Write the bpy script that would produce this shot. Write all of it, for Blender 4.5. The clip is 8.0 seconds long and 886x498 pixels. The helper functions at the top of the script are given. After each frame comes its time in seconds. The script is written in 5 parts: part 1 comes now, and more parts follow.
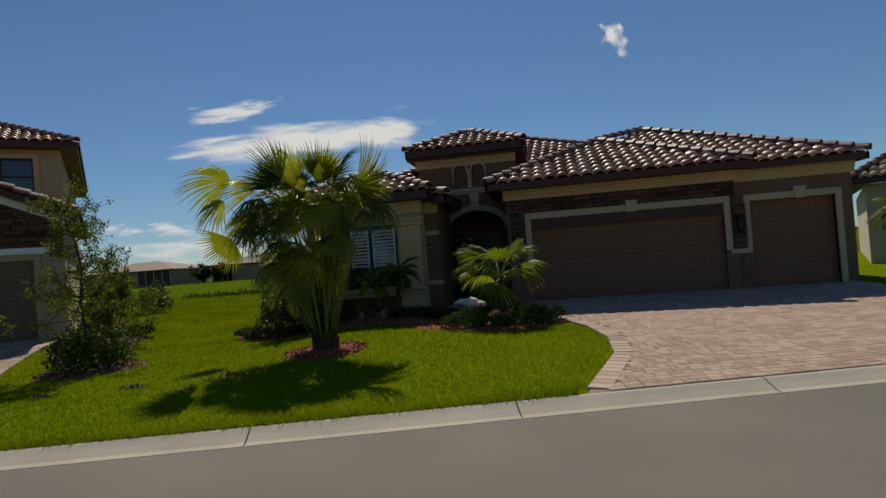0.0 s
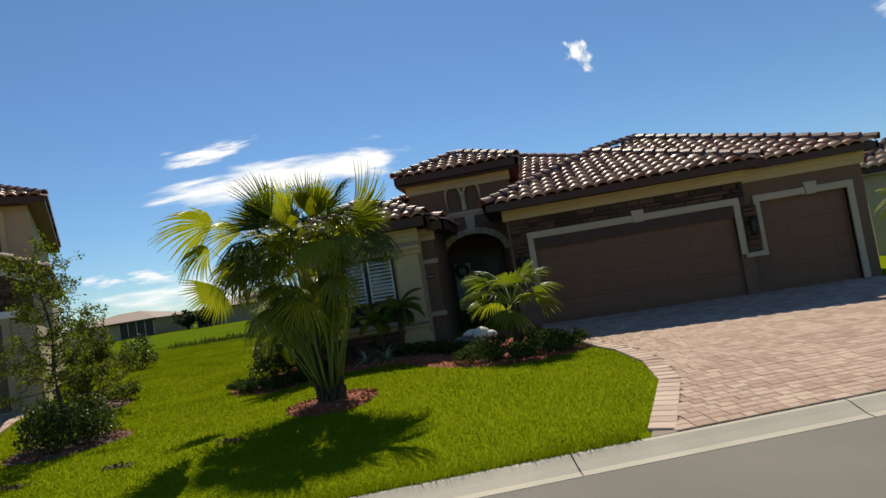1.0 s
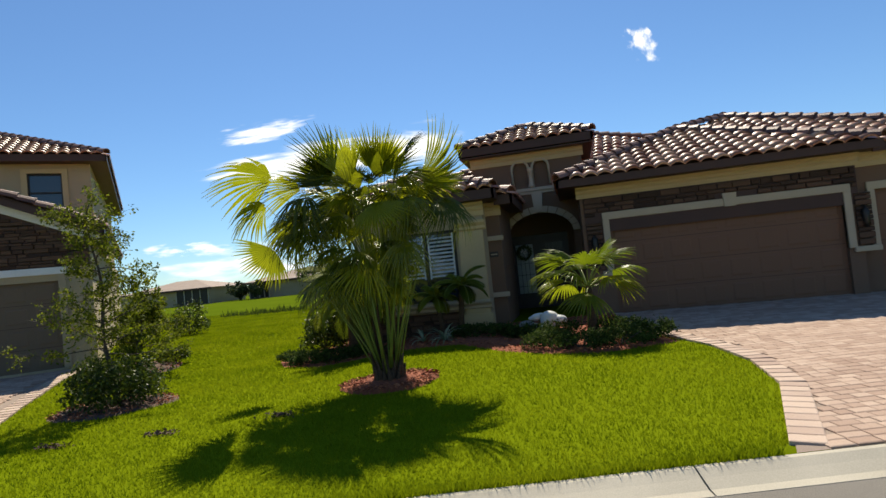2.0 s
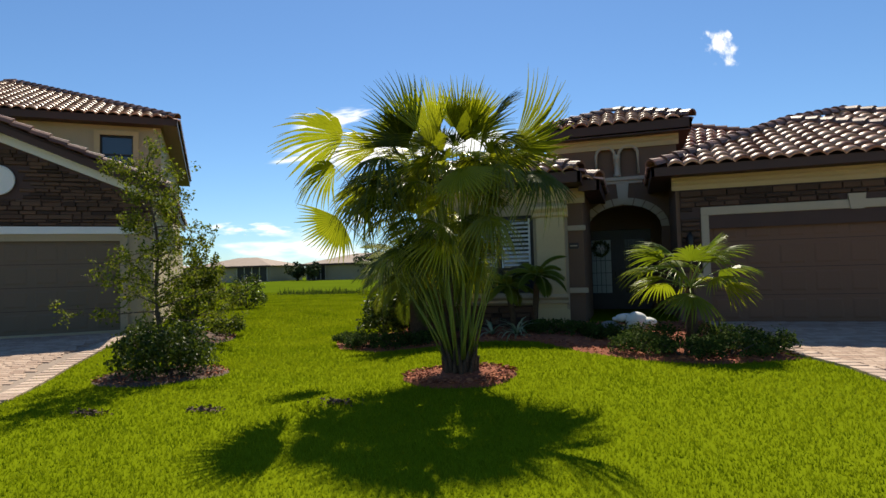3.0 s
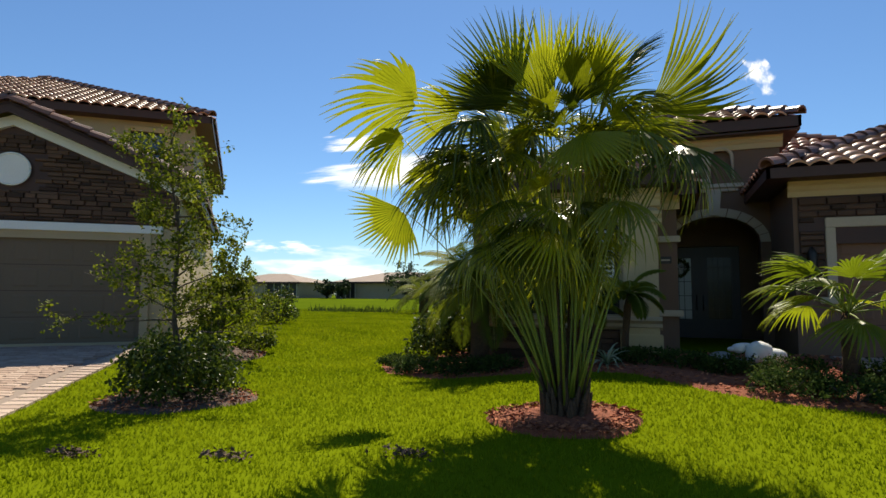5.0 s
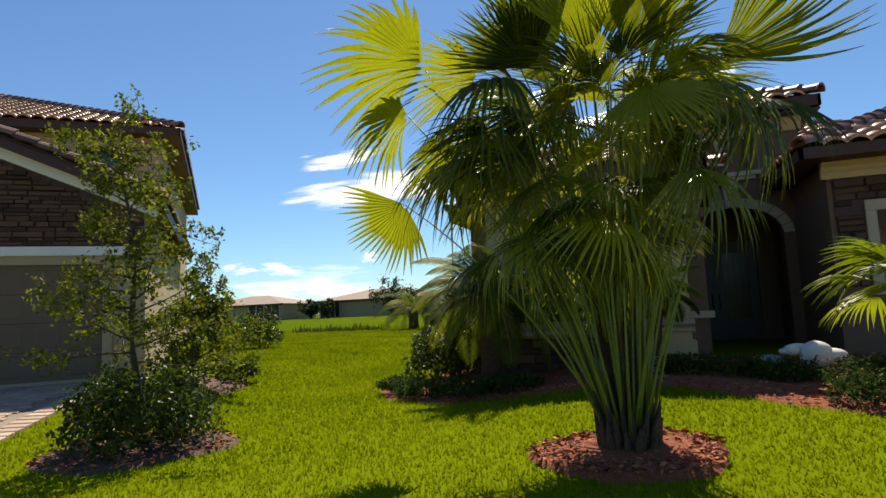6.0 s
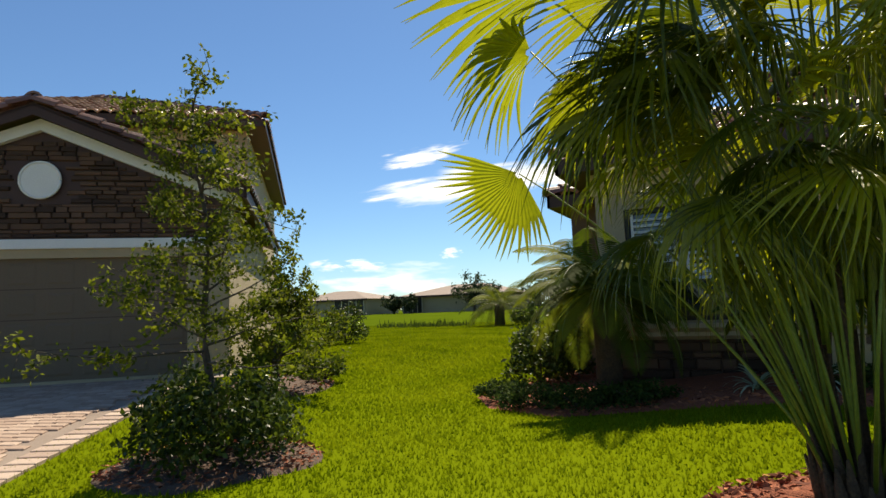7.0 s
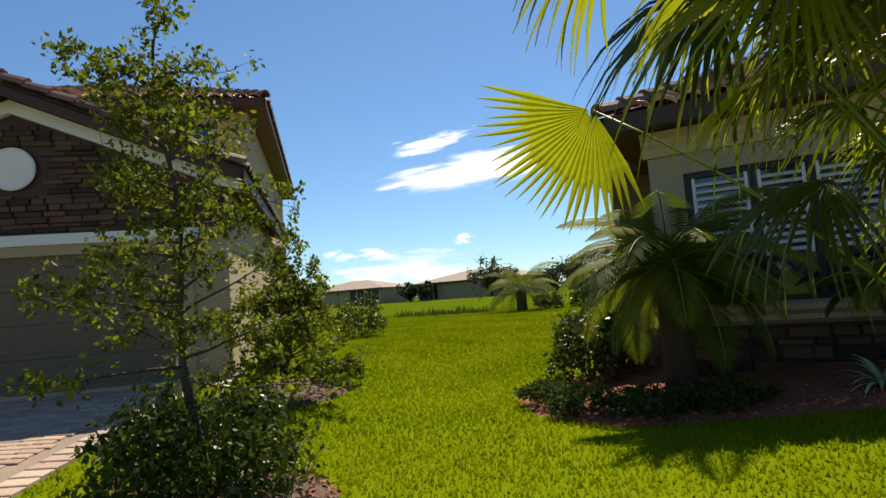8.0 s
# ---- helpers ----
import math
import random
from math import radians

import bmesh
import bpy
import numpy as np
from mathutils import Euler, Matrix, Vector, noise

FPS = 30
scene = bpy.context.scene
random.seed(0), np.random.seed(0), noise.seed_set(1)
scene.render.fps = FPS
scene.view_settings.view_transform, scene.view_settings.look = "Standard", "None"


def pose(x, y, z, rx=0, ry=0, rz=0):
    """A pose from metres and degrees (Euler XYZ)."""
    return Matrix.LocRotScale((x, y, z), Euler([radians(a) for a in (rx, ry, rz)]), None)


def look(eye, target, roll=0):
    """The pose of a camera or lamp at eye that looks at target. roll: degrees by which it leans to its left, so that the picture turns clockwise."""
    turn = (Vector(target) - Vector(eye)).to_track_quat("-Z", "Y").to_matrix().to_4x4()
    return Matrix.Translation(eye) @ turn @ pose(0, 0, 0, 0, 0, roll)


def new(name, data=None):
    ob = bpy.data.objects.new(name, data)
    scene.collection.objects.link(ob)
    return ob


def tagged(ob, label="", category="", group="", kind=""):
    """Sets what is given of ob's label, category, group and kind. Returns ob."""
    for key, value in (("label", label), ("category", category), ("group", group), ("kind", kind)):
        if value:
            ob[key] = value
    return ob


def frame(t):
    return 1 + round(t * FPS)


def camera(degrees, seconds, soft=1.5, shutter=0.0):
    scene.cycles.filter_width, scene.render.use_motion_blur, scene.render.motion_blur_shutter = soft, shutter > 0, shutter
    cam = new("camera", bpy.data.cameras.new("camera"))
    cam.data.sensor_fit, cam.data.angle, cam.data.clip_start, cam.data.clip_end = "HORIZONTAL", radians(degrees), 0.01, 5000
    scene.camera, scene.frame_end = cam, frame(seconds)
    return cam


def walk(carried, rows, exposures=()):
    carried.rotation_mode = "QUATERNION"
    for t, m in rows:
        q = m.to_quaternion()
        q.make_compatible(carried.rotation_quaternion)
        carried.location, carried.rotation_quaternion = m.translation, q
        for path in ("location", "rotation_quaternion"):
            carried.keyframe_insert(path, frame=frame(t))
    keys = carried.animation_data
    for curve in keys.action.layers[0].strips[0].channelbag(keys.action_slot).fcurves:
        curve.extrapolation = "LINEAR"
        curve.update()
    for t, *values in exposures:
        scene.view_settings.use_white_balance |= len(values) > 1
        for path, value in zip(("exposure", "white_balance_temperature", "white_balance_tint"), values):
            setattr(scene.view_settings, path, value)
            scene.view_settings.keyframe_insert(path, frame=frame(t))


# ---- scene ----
cam = camera(74.8, 8.0)
PATH = [
    (0, (1.308, -0.095, 1.687), (0.976, 1.877, 1.718), -4.4),
    (0.5, (1.044, 0.157, 1.723), (0.797, 2.141, 1.686), -7.7),
    (0.9, (0.783, 0.638, 1.833), (0.499, 2.618, 1.801), -11.1),
    (1, (0.745, 0.778, 1.858), (0.477, 2.757, 1.966), -9.1),
    (1.5, (0.508, 1.163, 1.718), (0.43, 3.157, 1.859), -7.6),
    (2, (0.128, 1.746, 1.695), (-0.307, 3.696, 1.777), -5.9),
    (2.2, (0.059, 1.873, 1.647), (-0.481, 3.796, 1.758), -4.0),
    (3.3, (-0.796, 2.98, 1.472), (-1.432, 4.875, 1.539), -0.6),
    (3.5, (-0.883, 3.028, 1.435), (-1.524, 4.92, 1.52), 0.8),
    (4, (-1.236, 3.59, 1.413), (-1.688, 5.533, 1.557), -0.3),
    (4.5, (-1.636, 4.159, 1.39), (-2.381, 6.008, 1.553), -1.4),
    (4.7, (-1.739, 4.223, 1.366), (-2.47, 6.077, 1.536), -0.5),
    (5.8, (-2.52, 5.197, 1.32), (-3.159, 7.088, 1.447), -0.9),
    (6, (-2.665, 5.428, 1.311), (-3.308, 7.311, 1.515), -2.7),
    (6.5, (-2.973, 5.787, 1.291), (-3.648, 7.655, 1.53), -2.1),
    (7, (-3.405, 6.421, 1.317), (-4.302, 8.197, 1.519), -2.3),
    (7.5, (-3.721, 6.957, 1.352), (-4.533, 8.785, 1.365), -4.1),
    (8, (-4.212, 7.525, 1.378), (-5.153, 9.283, 1.535), -4.4),
]
walk(cam, [(t, look(eye, target, roll)) for t, eye, target, roll in PATH],
     [(0, -0.55, 7050, 9), (0.5, -0.3, 7050, 9), (0.8, 0.0, 7050, 9), (1.0, 0.15, 7050, 9), (1.5, 0.35, 7050, 9), (2.2, 0.5, 7050, 9), (3.5, 0.5, 7050, 9), (5.0, 0.5, 7100, 9), (6.0, 0.52, 7350, 9), (8, 0.52, 7450, 9)])


# ---- world, sun ----
SUN_AZ, SUN_EL = radians(15), radians(52)          # azimuth from +y towards -x
world = bpy.data.worlds.new("world")
scene.world = world
world.use_nodes = True
wn = world.node_tree.nodes
sky = wn.new("ShaderNodeTexSky")
sky.sky_type, sky.sun_disc = 'NISHITA', False
sky.sun_elevation, sky.sun_rotation = SUN_EL, -SUN_AZ
sky.air_density, sky.dust_density, sky.ozone_density = 1.0, 0.1, 6.0
deep = wn.new("ShaderNodeMix")
deep.data_type, deep.blend_type = 'RGBA', 'MULTIPLY'
deep.inputs[0].default_value, deep.inputs[7].default_value = 1.0, (0.79, 1.0, 1.16, 1)
world.node_tree.links.new(sky.outputs[0], deep.inputs[6])
world.node_tree.links.new(deep.outputs[2], wn["Background"].inputs[0])
wn["Background"].inputs[1].default_value = 0.08
sun = new("sun", bpy.data.lights.new("sun", 'SUN'))
sun.data.energy, sun.data.angle, sun.data.color = 5.0, radians(0.55), (1.0, 0.94, 0.82)
sun_way = Vector((-math.sin(SUN_AZ) * math.cos(SUN_EL), math.cos(SUN_AZ) * math.cos(SUN_EL), math.sin(SUN_EL)))
sun.matrix_world = look(sun_way * 60, (0, 0, 0))


# ---- materials ----
def ramp(nt, fac, stops):
    r = nt.nodes.new("ShaderNodeValToRGB")
    el = r.color_ramp.elements
    while len(el) < len(stops):
        el.new(0.5)
    for e, (p, c) in zip(el, stops):
        e.position, e.color = p, (*c, 1)
    nt.links.new(fac, r.inputs[0])
    return r.outputs[0]


def mat(name, dark, light, scale=6.0, rough=0.8, bump=0.15, fine=60.0, per=None, sheen=0.5, trans=0.0, metal=0.0, stain=0.35, vary=0.8):
    """A surface between two colours: grain, larger stains and, with per, a change from piece to piece."""
    m = bpy.data.materials.new(name)
    m.use_nodes = True
    nt = m.node_tree
    b = nt.nodes["Principled BSDF"]
    tc = nt.nodes.new("ShaderNodeTexCoord")
    geo = nt.nodes.new("ShaderNodeNewGeometry")
    big = nt.nodes.new("ShaderNodeTexNoise")
    big.inputs["Scale"].default_value, big.inputs["Detail"].default_value = scale, 6
    nt.links.new(geo.outputs["Position"], big.inputs["Vector"])
    small = nt.nodes.new("ShaderNodeTexNoise")
    small.inputs["Scale"].default_value, small.inputs["Detail"].default_value = fine, 4
    nt.links.new(geo.outputs["Position"], small.inputs["Vector"])
    mixv = nt.nodes.new("ShaderNodeMath")
    mixv.operation = 'MULTIPLY_ADD'
    nt.links.new(big.outputs["Fac"], mixv.inputs[0])
    mixv.inputs[1].default_value = stain * 2
    sub = nt.nodes.new("ShaderNodeMath")
    sub.operation = 'MULTIPLY_ADD'
    nt.links.new(small.outputs["Fac"], sub.inputs[0])
    sub.inputs[1].default_value, sub.inputs[2].default_value = 1 - stain, 0.0
    nt.links.new(sub.outputs[0], mixv.inputs[2])
    fac = mixv.outputs[0]
    off = nt.nodes.new("ShaderNodeMath")
    off.operation = 'ADD'
    off.inputs[1].default_value = -0.5 * stain
    nt.links.new(fac, off.inputs[0])
    fac = off.outputs[0]
    if per:
        if per == "object":
            src = nt.nodes.new("ShaderNodeObjectInfo").outputs["Random"]
        else:
            src = geo.outputs["Random Per Island"]
        pm = nt.nodes.new("ShaderNodeMath")
        pm.operation = 'MULTIPLY_ADD'
        nt.links.new(src, pm.inputs[0])
        pm.inputs[1].default_value = vary
        pm2 = nt.nodes.new("ShaderNodeMath")
        pm2.operation = 'MULTIPLY_ADD'
        nt.links.new(fac, pm2.inputs[0])
        pm2.inputs[1].default_value, pm2.inputs[2].default_value = 1.4 - vary, -0.2
        nt.links.new(pm2.outputs[0], pm.inputs[2])
        fac = pm.outputs[0]
    col = ramp(nt, fac, [(0.2, dark), (0.8, light)])
    nt.links.new(col, b.inputs["Base Color"])
    b.inputs["Roughness"].default_value = rough
    b.inputs["Metallic"].default_value = metal
    b.inputs["Specular IOR Level"].default_value = sheen
    if bump:
        bp = nt.nodes.new("ShaderNodeBump")
        bp.inputs["Strength"].default_value, bp.inputs["Distance"].default_value = bump, 0.02
        nt.links.new(small.outputs["Fac"], bp.inputs["Height"])
        nt.links.new(bp.outputs[0], b.inputs["Normal"])
    if trans:
        tr = nt.nodes.new("ShaderNodeBsdfTranslucent")
        nt.links.new(col, tr.inputs[0])
        mx = nt.nodes.new("ShaderNodeMixShader")
        mx.inputs[0].default_value = trans
        nt.links.new(b.outputs[0], mx.inputs[1])
        nt.links.new(tr.outputs[0], mx.inputs[2])
        nt.links.new(mx.outputs[0], nt.nodes["Material Output"].inputs[0])
    return m


M_LAWN = mat("lawn_soil", (0.108, 0.146, 0.004), (0.152, 0.194, 0.007), 0.35, 1.0, 0.3, 60, sheen=0.0)
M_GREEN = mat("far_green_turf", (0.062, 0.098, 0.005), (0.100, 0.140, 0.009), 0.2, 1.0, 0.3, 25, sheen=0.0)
M_BLADE = mat("grass_blade", (0.140, 0.195, 0.004), (0.250, 0.295, 0.009), 0.55, 0.7, 0, 3, "island", 0.1, 0.5, stain=0.7, vary=0.3)
M_ROAD = mat("asphalt", (0.12, 0.108, 0.092), (0.20, 0.182, 0.155), 0.5, 0.85, 0.5, 140)
M_CURB = mat("curb_concrete", (0.35, 0.315, 0.245), (0.53, 0.48, 0.38), 1.2, 0.85, 0.1, 90)
M_PAVER = mat("paver_clay", (0.31, 0.205, 0.150), (0.47, 0.345, 0.265), 0.8, 0.85, 0.25, 80, "island", vary=0.55)
M_PAVER_O = mat("paver_clay_piece", (0.31, 0.205, 0.150), (0.47, 0.345, 0.265), 0.8, 0.85, 0.25, 80, "object", vary=0.55)
M_SAND = mat("joint_sand", (0.22, 0.165, 0.13), (0.32, 0.25, 0.20), 2, 0.95, 0.3, 90)
M_STUCCO = mat("taupe_stucco", (0.145, 0.082, 0.050), (0.20, 0.118, 0.075), 1.2, 0.9, 0.4, 120, stain=0.2)
M_STUCCO_B = mat("sand_stucco", (0.36, 0.275, 0.165), (0.46, 0.365, 0.235), 1.2, 0.9, 0.4, 120, stain=0.2)
M_CREAM = mat("cream_trim", (0.45, 0.33, 0.165), (0.57, 0.43, 0.235), 1.5, 0.8, 0.2, 80, stain=0.2)
M_TRIM = mat("cast_stone_trim", (0.40, 0.32, 0.225), (0.51, 0.42, 0.30), 2.0, 0.8, 0.2, 90, stain=0.2)
M_WHITE = mat("white_trim", (0.66, 0.65, 0.62), (0.80, 0.79, 0.76), 2.0, 0.7, 0.1, 60, stain=0.2)
M_GARAGE = mat("garage_door_paint", (0.155, 0.066, 0.032), (0.18, 0.082, 0.041), 1.0, 0.6, 0.08, 40, stain=0.2)
M_GARAGE_B = mat("grey_door_paint", (0.13, 0.085, 0.048), (0.152, 0.100, 0.058), 1.0, 0.6, 0.08, 40, stain=0.2)
M_STONE = mat("ledge_stone", (0.04, 0.019, 0.011), (0.12, 0.062, 0.036), 3.0, 0.85, 0.5, 50, "object")
M_STONE_I = mat("ledge_stone_joined", (0.10, 0.062, 0.042), (0.30, 0.21, 0.15), 3.0, 0.85, 0.5, 50, "island")
M_TILE = mat("roof_tile", (0.26, 0.088, 0.047), (0.64, 0.35, 0.23), 1.5, 0.40, 0.2, 60, "island")
M_TILE_O = mat("roof_tile_piece", (0.26, 0.088, 0.047), (0.64, 0.35, 0.23), 1.5, 0.40, 0.2, 60, "object")
M_CAP = mat("ridge_tile", (0.12, 0.048, 0.032), (0.23, 0.105, 0.072), 2, 0.5, 0.2, 60, "object")
M_TILE_R = mat("tan_roof_tile", (0.52, 0.33, 0.205), (0.68, 0.46, 0.30), 1.5, 0.8, 0.2, 60, "island", 0.2)
M_FASCIA = mat("brown_fascia", (0.042, 0.015, 0.009), (0.070, 0.026, 0.016), 2, 0.6, 0.1, 40)
M_DARKWOOD = mat("dark_door_wood", (0.016, 0.009, 0.006), (0.04, 0.022, 0.014), 5, 0.45, 0.15, 50)
M_MULCH = mat("red_mulch", (0.14, 0.034, 0.015), (0.34, 0.095, 0.040), 9, 0.95, 0.9, 60)
M_CHIP = mat("mulch_chip", (0.16, 0.040, 0.018), (0.50, 0.17, 0.075), 9, 0.9, 0, 60, "island")
M_SOIL = mat("dark_bed_soil", (0.06, 0.035, 0.025), (0.16, 0.10, 0.07), 9, 0.95, 0.8, 60)
M_FROND = mat("fan_frond", (0.060, 0.086, 0.004), (0.35, 0.365, 0.013), 3, 0.30, 0.05, 30, "object", 0.55, 0.52)
M_FROND_S = mat("bright_fan_frond", (0.12, 0.17, 0.008), (0.28, 0.33, 0.014), 3, 0.4, 0.05, 30, "object", 0.35, 0.55)
M_FROND_Y = mat("yellow_fan_frond", (0.22, 0.26, 0.010), (0.34, 0.35, 0.015), 3, 0.4, 0.05, 30, None, 0.5, 0.6)
M_FROND_D = mat("feather_frond", (0.07, 0.10, 0.008), (0.20, 0.22, 0.018), 3, 0.65, 0.05, 30, "object", 0.15, 0.45)
M_PETIOLE = mat("palm_petiole", (0.09, 0.13, 0.012), (0.22, 0.26, 0.03), 5, 0.5, 0.1, 40)
M_TRUNK = mat("palm_trunk", (0.038, 0.019, 0.010), (0.12, 0.070, 0.035), 30, 0.9, 0.8, 60)
M_BARK = mat("grey_bark", (0.045, 0.034, 0.025), (0.11, 0.085, 0.062), 14, 0.9, 0.6, 60)
M_LEAF = mat("tree_leaf", (0.050, 0.075, 0.006), (0.21, 0.235, 0.018), 3, 0.6, 0, 30, "island", 0.15, 0.5)
M_SHRUB = mat("shrub_leaf", (0.022, 0.042, 0.006), (0.095, 0.130, 0.014), 3, 0.40, 0, 30, "island", 0.28, 0.35)
M_JUNIPER = mat("juniper_leaf", (0.022, 0.045, 0.010), (0.075, 0.11, 0.022), 3, 0.8, 0, 30, "island", 0.1, 0.3)
M_FARTREE = mat("far_tree_leaf", (0.02, 0.035, 0.012), (0.06, 0.08, 0.025), 0.6, 0.8, 0, 8, "island", 0.3, 0.2)
M_STATUE = mat("white_statue_stone", (0.60, 0.59, 0.56), (0.78, 0.77, 0.74), 6, 0.8, 0.15, 60)
M_ROCK = mat("grey_rock", (0.16, 0.15, 0.14), (0.36, 0.34, 0.31), 6, 0.9, 0.5, 40)
M_ROOF_F = mat("far_roof", (0.26, 0.20, 0.16), (0.36, 0.28, 0.23), 1.0, 0.8, 0.1, 20, sheen=0.2)
M_WALL_R = mat("pale_stucco", (0.48, 0.41, 0.30), (0.60, 0.52, 0.40), 1.2, 0.9, 0.3, 100, stain=0.2)
M_BRONZE = mat("dark_metal", (0.02, 0.018, 0.016), (0.05, 0.045, 0.04), 5, 0.45, 0.05, 50, metal=0.6)


def glass(name, tint, rough=0.04, gloss=0.8):
    m = bpy.data.materials.new(name)
    m.use_nodes = True
    b = m.node_tree.nodes["Principled BSDF"]
    b.inputs["Base Color"].default_value = (*tint, 1)
    b.inputs["Roughness"].default_value = rough
    b.inputs["Specular IOR Level"].default_value = gloss
    return m


M_GLASS = glass("window_glass", (0.02, 0.03, 0.04))
M_DOOR_GLASS = glass("dark_door_glass", (0.008, 0.009, 0.009), 0.2, 0.2)
M_LEADED = glass("leaded_glass", (0.30, 0.34, 0.33), 0.3)
M_PLAQUE = mat("plaque_metal", (0.03, 0.022, 0.018), (0.06, 0.045, 0.035), 8, 0.5, 0.1, 40)


# ---- small builders ----
def part(name, bm, material, parent, label=""):
    me = bpy.data.meshes.new(name)
    bm.to_mesh(me)
    bm.free()
    me.materials.append(material)
    ob = new(name, me)
    ob.parent = parent
    if label:
        tagged(ob, label)
    return ob


def thing(name, at, label, category, group="", kind="", turn=0):
    e = new(name)
    e.matrix_basis = pose(*at, 0, 0, turn)
    e.empty_display_size = 0.2
    return tagged(e, label, category, group, kind)


def box(x0, x1, y0, y1, z0, z1, bevel=0.0, bm=None):
    own = bm is None
    bm = bm or bmesh.new()
    r = bmesh.ops.create_cube(bm, size=1)
    for v in r["verts"]:
        v.co = Vector(((x0 + x1) / 2 + v.co.x * (x1 - x0), (y0 + y1) / 2 + v.co.y * (y1 - y0), (z0 + z1) / 2 + v.co.z * (z1 - z0)))
    if bevel and own:
        bmesh.ops.bevel(bm, geom=bm.edges[:], offset=bevel, segments=2, affect='EDGES')
    return bm


def prism(poly, ax, d0, d1, bm=None):
    """A polygon given in two coordinates, pushed along the third axis (0: x, 1: y, 2: z)."""
    bm = bm or bmesh.new()

    def at(p, d):
        return Vector((d, p[0], p[1]) if ax == 0 else (p[0], d, p[1]) if ax == 1 else (p[0], p[1], d))
    a = [bm.verts.new(at(p, d0)) for p in poly]
    b = [bm.verts.new(at(p, d1)) for p in poly]
    bm.faces.new(a)
    bm.faces.new(b[::-1])
    for i in range(len(poly)):
        j = (i + 1) % len(poly)
        bm.faces.new((a[i], b[i], b[j], a[j]))
    bmesh.ops.recalc_face_normals(bm, faces=bm.faces[:])
    return bm


def tube(points, radii, sides=7, bm=None):
    bm = bm or bmesh.new()
    rings = []
    for i, p in enumerate(points):
        p = Vector(p)
        d = Vector(points[min(i + 1, len(points) - 1)]) - Vector(points[max(i - 1, 0)])
        q = d.to_track_quat('Z', 'Y')
        rings.append([bm.verts.new(p + q @ Vector((math.cos(2 * math.pi * k / sides) * radii[i], math.sin(2 * math.pi * k / sides) * radii[i], 0))) for k in range(sides)])
    for r0, r1 in zip(rings, rings[1:]):
        for k in range(sides):
            f = bm.faces.new((r0[k], r0[(k + 1) % sides], r1[(k + 1) % sides], r1[k]))
            f.smooth = True
    bm.faces.new(rings[0][::-1])
    bm.faces.new(rings[-1])
    return bm


def arrays(name, verts, faces_n, material, parent=None):
    """A mesh from an array of corners, faces_n corners to a face, none shared."""
    me = bpy.data.meshes.new(name)
    n = len(verts)
    me.vertices.add(n)
    me.vertices.foreach_set("co", np.asarray(verts, dtype=np.float32).ravel())
    me.loops.add(n)
    me.loops.foreach_set("vertex_index", np.arange(n, dtype=np.int32))
    me.polygons.add(n // faces_n)
    me.polygons.foreach_set("loop_start", np.arange(0, n, faces_n, dtype=np.int32))
    me.update(calc_edges=True)
    me.materials.append(material)
    ob = new(name, me)
    ob.parent = parent
    return ob


def leaf_cloud(rng, centres, size, flat=0.0, ratio=0.5):
    """Pointed four-cornered leaves, turned at random, round the given centres."""
    n = len(centres)
    d = rng.normal(size=(n, 3))
    d[:, 2] = d[:, 2] * (1 - flat) + 0.15
    d /= np.linalg.norm(d, axis=1)[:, None]
    e = rng.normal(size=(n, 3))
    e -= d * (e * d).sum(1)[:, None]
    e /= np.linalg.norm(e, axis=1)[:, None]
    s = size * rng.uniform(0.65, 1.3, n)[:, None]
    nrm = np.cross(d, e)
    a, c = centres - d * s * 0.5, centres + d * s * 0.5
    b = centres + e * s * ratio * 0.5 + nrm * s * 0.08
    f = centres - e * s * ratio * 0.5 + nrm * s * 0.08
    return np.stack([a, b, c, f], 1).reshape(-1, 3)


# ---- ground ----
STREET = math.atan(0.25)
SC, SS = math.cos(STREET), math.sin(STREET)


def street(s, n):
    """From metres along the kerb and behind it to the plan."""
    return s * SC - n * SS, 6.56 + s * SS + n * SC


def behind(x, y):
    return -(x) * SS + (y - 6.56) * SC


def smooth(a, b, v):
    v = min(1.0, max(0.0, (v - a) / (b - a)))
    return v * v * (3 - 2 * v)


def height(x, y):
    """The lawn: it climbs from the kerb to the house pads, with a shallow swale between them."""
    n = behind(x, y)
    pad = smooth(-6.0, -2.5, x) + 0.9 * smooth(8.5, 12.0, -x)
    z = -0.08 + 0.30 * smooth(-1.0, 9.5, n) * pad
    far = smooth(44, 80, y) * 0.80 - smooth(36.9, 39.2, y) * 0.26
    return z + far


def ground():
    ss = sorted(set([-3000, -1500, -700, -300, -150, -80, -50, -35] + [i * 0.6 - 26 for i in range(80)] + [30, 45, 80, 150, 300, 700, 1500, 3000]))
    ns = [-3000, -1000, -300, -100, -40, -20, -9.01, -8.7, -0.35, 0.0] + [0.5 + 0.6 * i for i in range(52)] + [34, 38, 44, 52, 62, 75, 90, 120, 200, 400, 1000, 3000]
    bm = bmesh.new()
    grid = []
    for n in ns:
        row = []
        for s in ss:
            x, y = street(s, n)
            z = -0.42 if -9.0 < n < -0.1 else (-0.1 if n < 0 else height(x, y))
            row.append(bm.verts.new((x, y, z)))
        grid.append(row)
    for r0, r1 in zip(grid, grid[1:]):
        for k in range(len(ss) - 1):
            f = bm.faces.new((r0[k], r0[k + 1], r1[k + 1], r1[k]))
            f.smooth = True
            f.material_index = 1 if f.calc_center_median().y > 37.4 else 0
    ob = part("ground", bm, M_LAWN, None)
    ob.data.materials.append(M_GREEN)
    return tagged(ob, "bright green mown lawn rising from the kerb", "lawn", kind="structure")


